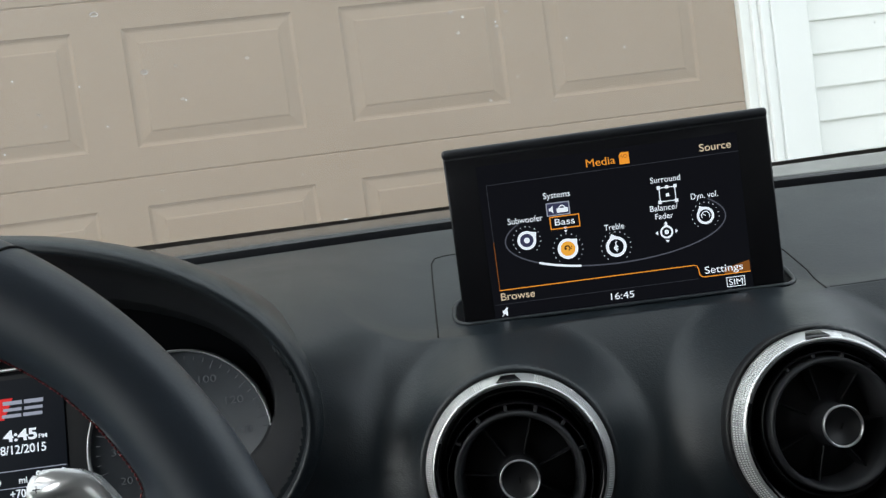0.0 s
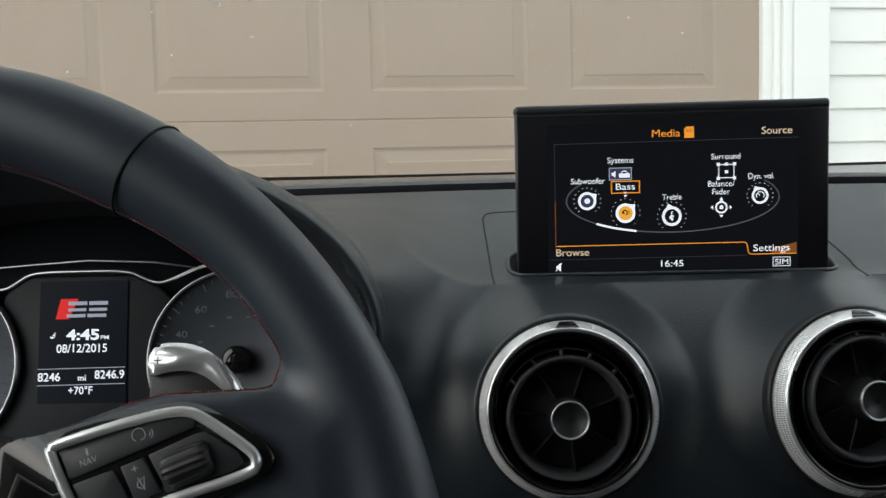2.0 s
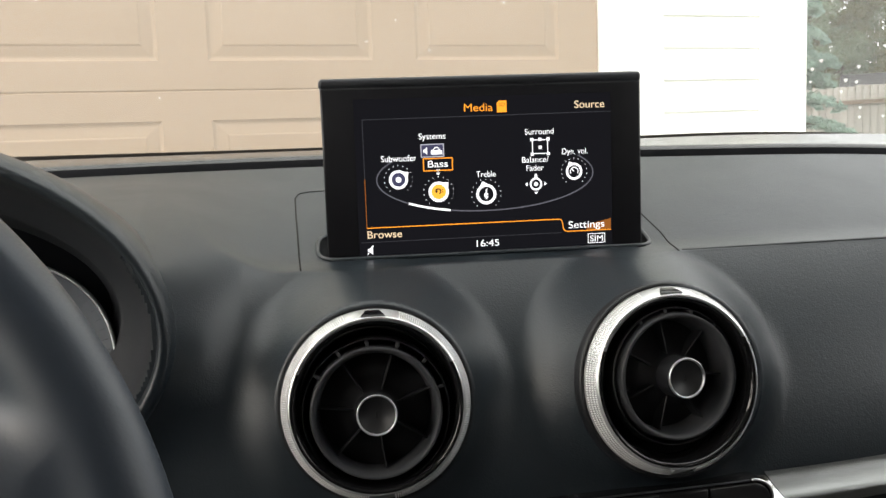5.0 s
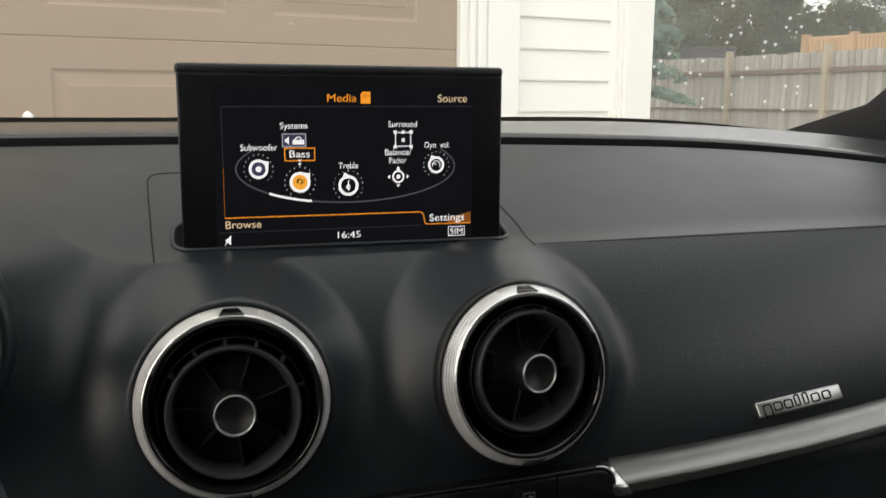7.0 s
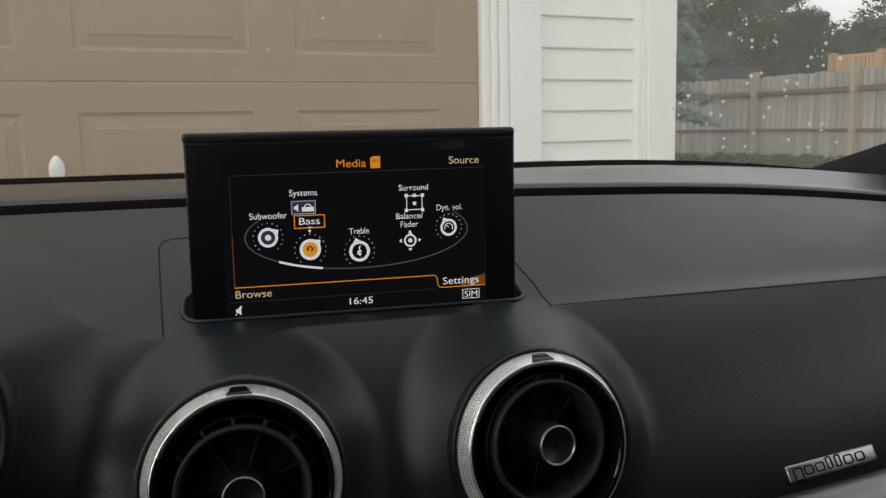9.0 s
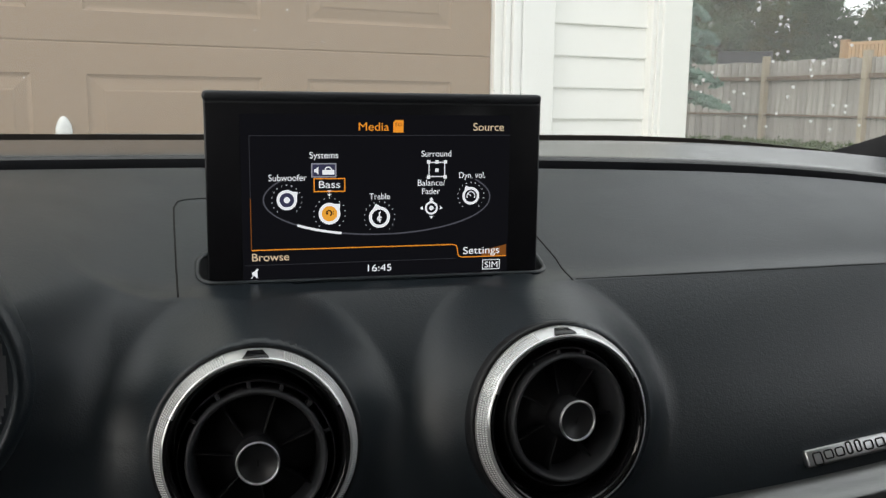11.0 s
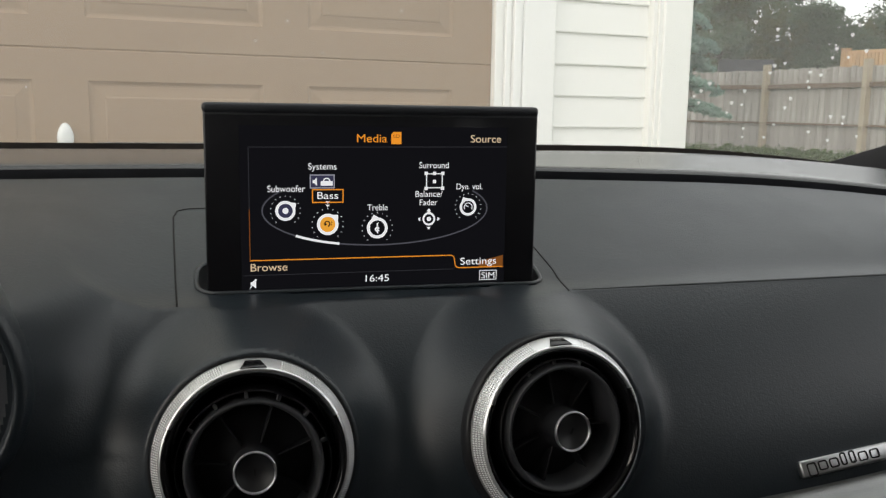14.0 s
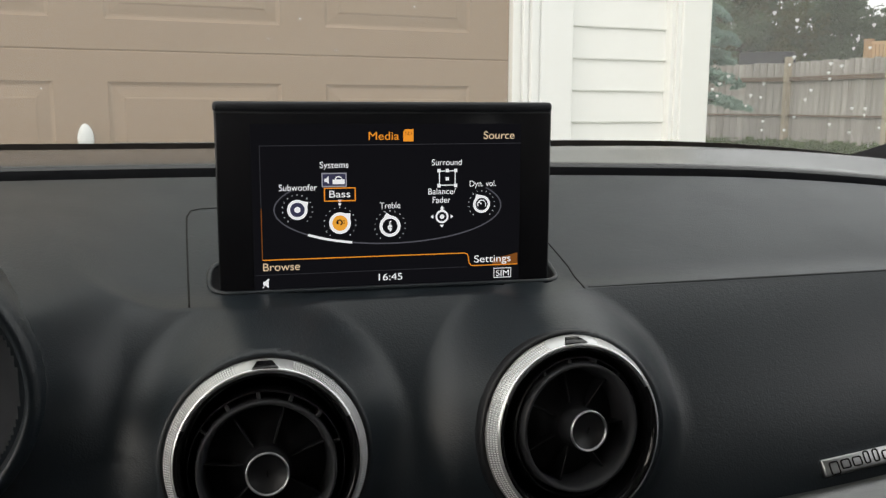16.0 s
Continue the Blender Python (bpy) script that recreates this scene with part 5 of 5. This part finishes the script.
part("red_slash", flat(k_pts((-0.2800, 0.8950), (-0.2720, 0.8950), (-0.2660, 0.9075), (-0.2770, 0.9075)), -0.0008), RED_LOGO, dd_scr, smooth=False)
for a in (-0.2722, -0.2592):
    for q in (((a, 0.9035), (a + 0.0118, 0.9035), (a + 0.0118, 0.9058), (a, 0.9058)), ((a, 0.8998), (a + 0.0112, 0.8998), (a + 0.0112, 0.9016), (a, 0.9016)), ((a - 0.001, 0.8960), (a + 0.0108, 0.8960), (a + 0.0108, 0.8980), (a - 0.001, 0.8980))):
        part("silver_bar", flat(k_pts(*q), -0.0009), UI_GREY, dd_scr, smooth=False)
part("phone_sign", join(ring_flat(-0.2818 - KX, 0.8850 - KZ, 0.0012, 0.0018, -0.0008, 8, 200, 380), ribbon(k_pts((-0.2826, 0.8832), (-0.2800, 0.8868)), 0.0006, -0.0008)), UI_WHITE, dd_scr, smooth=False)
GAUGE = material("gauge_grey", (0.10, 0.112, 0.132), 0.5, vscale=30)
DIGIT = glowing("gauge_digit", (0.3, 0.31, 0.33), 0.22)
for gxc, texts in ((-0.1655, (("40", -0.201, 0.884), ("60", -0.189, 0.899), ("80", -0.170, 0.908), ("100", -0.147, 0.904), ("120", -0.132, 0.890), ("140", -0.128, 0.872), ("30", -0.2045, 0.868), ("20", -0.200, 0.851))), (-0.357, (("2", -0.392, 0.877), ("3", -0.378, 0.897), ("4", -0.355, 0.906), ("5", -0.333, 0.897), ("6", -0.322, 0.877)))):
    dialp = part("dial", lathe(((0.0550, 0.0), (0.0532, 0.003), (0.0001, 0.003)), 72), GAUGE, clus, "dark grey dial face")
    dialp.location = (gxc - KX, -0.004, 0.868 - KZ)
    part("dial_ring", lathe(((0.0559, 0.004), (0.0557, -0.0015), (0.0548, -0.0021), (0.0540, 0.0)), 72), CHROME, dialp, "narrow silver ring")
    part("needle_hub", lathe(((0.0085, 0.002), (0.0085, -0.005), (0.0070, -0.006), (0.0001, -0.006)), 32), GLOSS, dialp)
    for tx, x, z in texts:
        w = 0.0036 * len(tx)
        lettering(tx, DIGIT, dialp, x - gxc - w / 2, x - gxc + w / 2, z - 0.868 - 0.002, 0.0042, 0.0022)
    for k in range(41):
        a = radians(-40 + 260 * k / 40)
        r0 = 0.0468 if k % 4 == 0 else 0.0493
        if k % 4 == 2 and 4 < k < 36:
            # the small inner scale
            part("scale_bar", ribbon([(0.0265 * math.cos(a) - 0.0016, 0.0265 * math.sin(a)), (0.0265 * math.cos(a) + 0.0016, 0.0265 * math.sin(a))], 0.0011, 0.0022), DIGIT, dialp, smooth=False)
        part("tick", ribbon([(r0 * math.cos(a), r0 * math.sin(a)), (0.0518 * math.cos(a), 0.0518 * math.sin(a))], 0.0005, 0.0022), DIGIT, dialp, smooth=False)


# ---- rain on the windscreen ----
def make_drop(size, tall):
    bm = bmesh.new()
    bmesh.ops.create_uvsphere(bm, u_segments=14, v_segments=10, radius=1.0)
    for v in bm.verts:
        p = v.co
        wide = 0.62 + 0.55 * p.y
        p.x, p.y, p.z = p.x * size * wide, p.y * size * tall, (p.z * 0.42 if p.z > 0 else p.z * 0.08) * size
    return bm


def make_lens(size):
    """A broad, rounded drop."""
    bm = bmesh.new()
    bmesh.ops.create_uvsphere(bm, u_segments=18, v_segments=12, radius=1.0)
    for v in bm.verts:
        p = v.co
        p.x, p.y, p.z = p.x * size, (p.y * 0.62 - 0.08 * p.x * p.x) * size, (p.z * 0.7 if p.z > 0 else p.z * 0.06) * size
    return bm


def put_drop(ob, x, k, name="raindrop"):
    p = screen_point(x, k)
    # hanging upright on the outside of the pane, its back against the glass
    n = Vector((p.x, p.y, 0)).normalized()
    du, dv = Vector((n.y, -n.x, 0)), Vector((0, 0, 1))
    ob.matrix_world = Matrix.Translation(p + n * 0.0012 + dv * 0.0006) @ Matrix((du, dv, n)).transposed().to_4x4()
    ob.visible_shadow = False
    return tagged(ob, "clear raindrop clinging to the windscreen", "raindrop", "raindrops on the windscreen")


drop_meshes = []
for s, tl in ((0.0024, 0.8), (0.0020, 0.8), (0.0010, 0.9)):
    drop_meshes.append(part("raindrop", make_drop(s, tl), WATER))
for s in (0.0030, 0.0016, 0.0008):
    drop_meshes.append(part("raindrop", make_lens(s), CLEAR_WATER))
spots = [(480, 254), (506, 244), (511, 233), (578, 257), (580, 241), (578, 217), (582, 202), (597, 204), (608, 216), (533, 184), (541, 189), (535, 171), (574, 175), (587, 171), (580, 159), (587, 148), (484, 148), (481, 134), (478, 124), (488, 112), (525, 137), (522, 114), (534, 111), (526, 94), (579, 126), (582, 108), (558, 64), (565, 46), (639, 94), (653, 94), (659, 81), (587, 74), (632, 61), (662, 45), (689, 56), (589, 47)]
more = [(-232, 386, 3), (-222, 305, 3), (-196, 308, 4), (-140, 305, 4), (-205, 261, 4), (-320, 267, 4), (-322, 249, 4), (-315, 289, 5), (25, 327, 4), (34, 319, 4), (66, 283, 5), (-55, 312, 5), (29, 270, 5), (29, 298, 4), (167, 230, 5),
        (68, 318, 4), (78, 336, 4), (60, 300, 4), (60, 290, 5), (-265, 123, 4), (-266, 116, 5), (-148, 250, 5), (108, 179, 4), (110, 200, 5), (51, 194, 4), (16, 223, 5), (5, 190, 5), (12, 178, 5)]
rng = random.Random(7)
wet = [(x / 1000, k / 1000, (0, 0, 1, 1)[i % 4]) for i, (x, k) in enumerate(spots)] + [(x / 1000, k / 1000, s) for x, k, s in more]
wet += [(rng.uniform(-0.40, 0.42), rng.uniform(0.06, 0.42), rng.choice((2, 5, 5, 5))) for _ in range(40)]
used = set()
for x, k, s in wet:
    if s in used:
        ob = drop_meshes[s].copy()
        scene.collection.objects.link(ob)
    else:
        ob, _ = drop_meshes[s], used.add(s)
    put_drop(ob, x, k)


# ---- fence ----
def bearing(az, d, z=0.0):
    return Vector((d * math.sin(radians(az)), 0.04 + d * math.cos(radians(az)), z))


POSTS = [bearing(28.0, 20.2), bearing(34.55, 19.0), bearing(40.0, 17.0), bearing(46.5, 15.2), bearing(53.5, 13.8)]
fence = thing("fence", POSTS[1], (0, 0, 0), "weathered grey cedar board fence with lighter posts", "fence")
post0 = None
for p in POSTS:
    m = Matrix.Translation(p - POSTS[1])
    if post0 is None:
        post0 = part("post", box(-0.06, 0.06, -0.06, 0.06, 0, 1.96, 0.008), CEDAR_POST, fence, "pale square cedar post", smooth=False)
        post0.matrix_basis = m
    else:
        again(post0, fence, m)
BW = 0.145
boards = [box(-BW / 2, BW / 2 - 0.003, -0.010, 0.010, 0.02, 1.85 + dz, 0.003, 1) for dz in (0.0, 0.012, -0.01)]
boards = [part("board", b, CEDAR_GREY, fence, smooth=False) for b in boards]
placed = [False] * 3
rng = random.Random(3)
for a, b in zip(POSTS, POSTS[1:]):
    d = b - a
    yaw = math.atan2(d.y, d.x)
    out_n = Vector((math.sin(yaw), -math.cos(yaw), 0))
    if out_n.dot(-a) < 0:
        out_n = -out_n
    n = int(d.length / BW)
    for i in range(n):
        q = a + d * ((i + 0.5) / n) - out_n * (0.045 + rng.uniform(0, 0.006)) - POSTS[1]
        m = Matrix.Translation(q) @ Matrix.Rotation(yaw + rng.uniform(-0.005, 0.005), 4, "Z") @ Matrix.Rotation(rng.uniform(-0.006, 0.006), 4, "Y")
        w = rng.randrange(3)
        if placed[w]:
            again(boards[w], fence, m)
        else:
            boards[w].matrix_basis, placed[w] = m, True
    for z, h in ((1.53, 0.085), (0.83, 0.042), (0.25, 0.06)):
        r = part("rail", box(-d.length / 2 + 0.05, d.length / 2 - 0.05, -0.02, 0.02, z - h / 2, z + h / 2, 0.004, 1), SHADED_RAIL, fence, smooth=False)
        r.matrix_basis = Matrix.Translation((a + b) / 2 - out_n * 0.012 - POSTS[1]) @ Matrix.Rotation(yaw, 4, "Z")

# ---- a raw cedar deck rail beyond the fence ----
rail_pts = [bearing(38.75, 26), bearing(41.3, 25.2), bearing(45.0, 24.2)]
deck = thing("deck_rail", rail_pts[0], (0, 0, 0), "fresh orange cedar deck rail on posts beyond the fence", "deck rail")
for p in rail_pts:
    q = p - rail_pts[0]
    part("post", box(q.x - 0.09, q.x + 0.09, q.y - 0.09, q.y + 0.09, 0, 2.69, 0.02), CEDAR_NEW, deck, smooth=False)
    part("post_cap", box(q.x - 0.10, q.x + 0.10, q.y - 0.10, q.y + 0.10, 2.69, 2.73, 0.015), CEDAR_NEW, deck, smooth=False)
for a, b in zip(rail_pts, rail_pts[1:]):
    d = b - a
    yaw, mid = math.atan2(d.y, d.x), (a + b) / 2 - rail_pts[0]
    for z0, z1 in ((2.58, 2.66), (1.55, 1.66)):
        r = part("rail", box(-d.length / 2, d.length / 2, -0.03, 0.03, z0, z1, 0.006), CEDAR_NEW, deck, smooth=False)
        r.matrix_basis = Matrix.Translation(mid) @ Matrix.Rotation(yaw, 4, "Z")
    n = int(d.length / 0.105)
    for i in range(n):
        q = a + d * ((i + 0.5) / n) - rail_pts[0]
        r = part("baluster", box(-0.045, 0.045, -0.02, 0.02, 1.6, 2.6, 0.004, 1), CEDAR_NEW, deck, smooth=False)
        r.matrix_basis = Matrix.Translation(q) @ Matrix.Rotation(yaw, 4, "Z")

# ---- a low shed beyond the fence ----
sp = bearing(33.3, 25)
shed = thing("shed", sp, (0, 0, -34), "low shed with a dark grey shingle roof", "shed")
part("wall", box(-0.75, 0.75, 0, 1.4, 0, 1.95), CEDAR_GREY, shed, smooth=False)
bm = bmesh.new()
pr = [(-0.15, 1.93), (0.7, 2.38), (1.55, 1.93), (1.55, 1.98), (0.7, 2.44), (-0.15, 1.98)]
e0, e1 = [[bm.verts.new((x, y, z)) for y, z in pr] for x in (-0.7, 0.7)]
for i in range(6):
    j = (i + 1) % 6
    bm.faces.new((e0[i], e0[j], e1[j], e1[i]))
bm.faces.new(e0)
bm.faces.new(e1[::-1])
part("roof", bm, SHINGLE, shed, "dark grey shingle roof", smooth=False)


# ---- trees ----
def leaves(centres, spread, per, size, seed, flat_z=0.7):
    """Many small leaf blades, scattered in clumps round the centres."""
    g = np.random.default_rng(seed)
    c = np.repeat(np.asarray(centres, float), per, 0)
    n = len(c)
    s = np.repeat(np.broadcast_to(np.asarray(spread, float), (len(centres),)), per)
    d = g.normal(size=(n, 3))
    d /= np.linalg.norm(d, axis=1)[:, None]
    p = c + d * (s * g.uniform(0.25, 1.0, n) ** 0.6)[:, None] * (1, 1, flat_z)
    a = g.normal(size=(n, 3))
    a /= np.linalg.norm(a, axis=1)[:, None]
    b = np.cross(a, g.normal(size=(n, 3)))
    b /= np.linalg.norm(b, axis=1)[:, None]
    w = (size * g.uniform(0.6, 1.4, n))[:, None]
    v = np.stack([p - a * w, p - b * w * 0.45, p + a * w, p + b * w * 0.45], 1).reshape(-1, 3)
    return v.tolist(), [], np.arange(n * 4).reshape(-1, 4).tolist()


def broad_tree(place, height, radius, seed, leaf, crown_from=0.22, count=110, per=60, label="leafy green tree with an uneven crown"):
    g = random.Random(seed)
    t = thing("tree", place, (0, 0, 0), label, "tree", "trees beyond the fence")
    top = Vector((g.uniform(-0.3, 0.3), g.uniform(-0.3, 0.3), height * 0.86))
    trunk = [tube([(0, 0, 0), (0.05, 0, height * 0.3), top * 0.6, top], [0.03 * height, 0.022 * height, 0.014 * height, 0.02], 10)]
    for k in range(9):
        a, z = g.uniform(0, 6.28), height * g.uniform(crown_from, 0.7)
        e = Vector((math.cos(a), math.sin(a), g.uniform(0.3, 0.9))) * radius * g.uniform(0.5, 0.85)
        o = Vector((0, 0, z))
        trunk.append(tube([o, o + e * 0.5 + Vector((0, 0, 0.1)), o + e], [0.009 * height, 0.006 * height, 0.01], 6))
    part("trunk", join(*trunk), BARK, t, "dark bark trunk and limbs")
    cs, sp = [], []
    for _ in range(count):
        z = crown_from + (1 - crown_from) * g.random() ** 0.85
        r = radius * math.sin(math.pi * min(1, 0.12 + 0.86 * (z - crown_from) / (1 - crown_from))) ** 0.6 * g.uniform(0.45, 1.1)
        a = g.uniform(0, 6.28)
        cs.append((r * math.cos(a), r * math.sin(a), z * height))
        sp.append(g.uniform(0.3, 0.75) * radius * 0.33)
    part("crown", leaves(cs, sp, per, 0.06, seed), leaf, t, smooth=False)
    return t


def spruce(place, height, radius, seed):
    g = random.Random(seed)
    t = thing("spruce_tree", place, (0, 0, 0), "blue-green spruce with drooping branch tiers beside the house", "tree")
    part("trunk", tube([(0, 0, 0), (0, 0, height * 0.5), (0, 0, height)], [0.11, 0.07, 0.01], 10), BARK, t)
    cs, sp, limbs = [], [], []
    for tier in range(9):
        z = 1.15 + (height - 1.2) * tier / 9 + g.uniform(-0.08, 0.08)
        r = radius * (1 - z / height) ** 0.8 * g.uniform(0.8, 1.2)
        for k in range(14):
            a = g.uniform(0, 6.28)
            for m in range(7):
                f = 0.25 + 0.75 * m / 6
                cs.append((r * f * math.cos(a), r * f * math.sin(a), z + 0.10 * f - 0.30 * f * f + g.uniform(-0.05, 0.05)))
                sp.append(0.17 * (1.25 - 0.7 * f))
            limbs.append(tube([(0, 0, z), (r * 0.9 * math.cos(a), r * 0.9 * math.sin(a), z - 0.1)], [0.018, 0.005], 5))
    part("limbs", join(*limbs), BARK, t)
    part("needles", leaves(cs, sp, 34, 0.05, seed, 0.45), NEEDLE, t, smooth=False)
    return t


spruce(bearing(29.2, 17.4), 5.0, 1.12, 5)
row = [(29.0, 27, 5.5, 2.4, LEAF), (32.2, 29, 5.0, 2.3, LEAF_WARM), (34.8, 31, 5.3, 2.5, LEAF), (37.2, 30, 4.2, 1.9, LEAF), (40.6, 33, 4.0, 2.2, LEAF_WARM), (43.8, 31, 5.4, 2.6, LEAF), (47.0, 30, 6.2, 2.6, LEAF),
       (29.8, 38, 6.3, 3.0, LEAF), (34.2, 41, 6.5, 2.8, LEAF), (36.0, 42, 6.4, 2.1, LEAF), (44.8, 44, 7.2, 2.9, LEAF), (47.0, 42, 7.6, 3.4, LEAF), (26.0, 36, 7.0, 3.4, LEAF)]
for i, (az, d, h, r, lf) in enumerate(row):
    broad_tree(bearing(az, d), h, r, 20 + i, lf, 0.1 if d < 35 else 0.2, 130, 120)
# rough grass along the foot of the fence
g = random.Random(4)
tufts = []
for p, q in zip(POSTS, POSTS[1:]):
    for _ in range(160):
        c = p.lerp(q, g.random()) * g.uniform(0.955, 0.99)
        tufts.append((c.x, c.y, g.uniform(0.05, 0.24)))
tagged(part("rough_grass", leaves(tufts, 0.16, 60, 0.035, 12, 1.2), GRASS_BLADE, None, smooth=False), "rough green grass along the foot of the fence", "grass", kind="stuff")
# undergrowth that closes the foot of the wood
g = random.Random(9)
cs = [tuple(bearing(g.uniform(24, 52), g.uniform(27, 46), g.uniform(0.2, 3.4) * g.uniform(0.4, 1))) for _ in range(650)]
bush = part("undergrowth", leaves(cs, 0.75, 110, 0.06, 31), LEAF, None, smooth=False)
tagged(bush, "dense dark green undergrowth below the trees", "undergrowth", kind="stuff")
far = part("far_wood", leaves([tuple(bearing(g.uniform(15, 62), g.uniform(52, 62), g.uniform(0.2, 5.2) * g.uniform(0.5, 1))) for _ in range(900)], 1.5, 40, 0.2, 33), LEAF, None, smooth=False)
tagged(far, "distant green wood", "woods", kind="stuff")
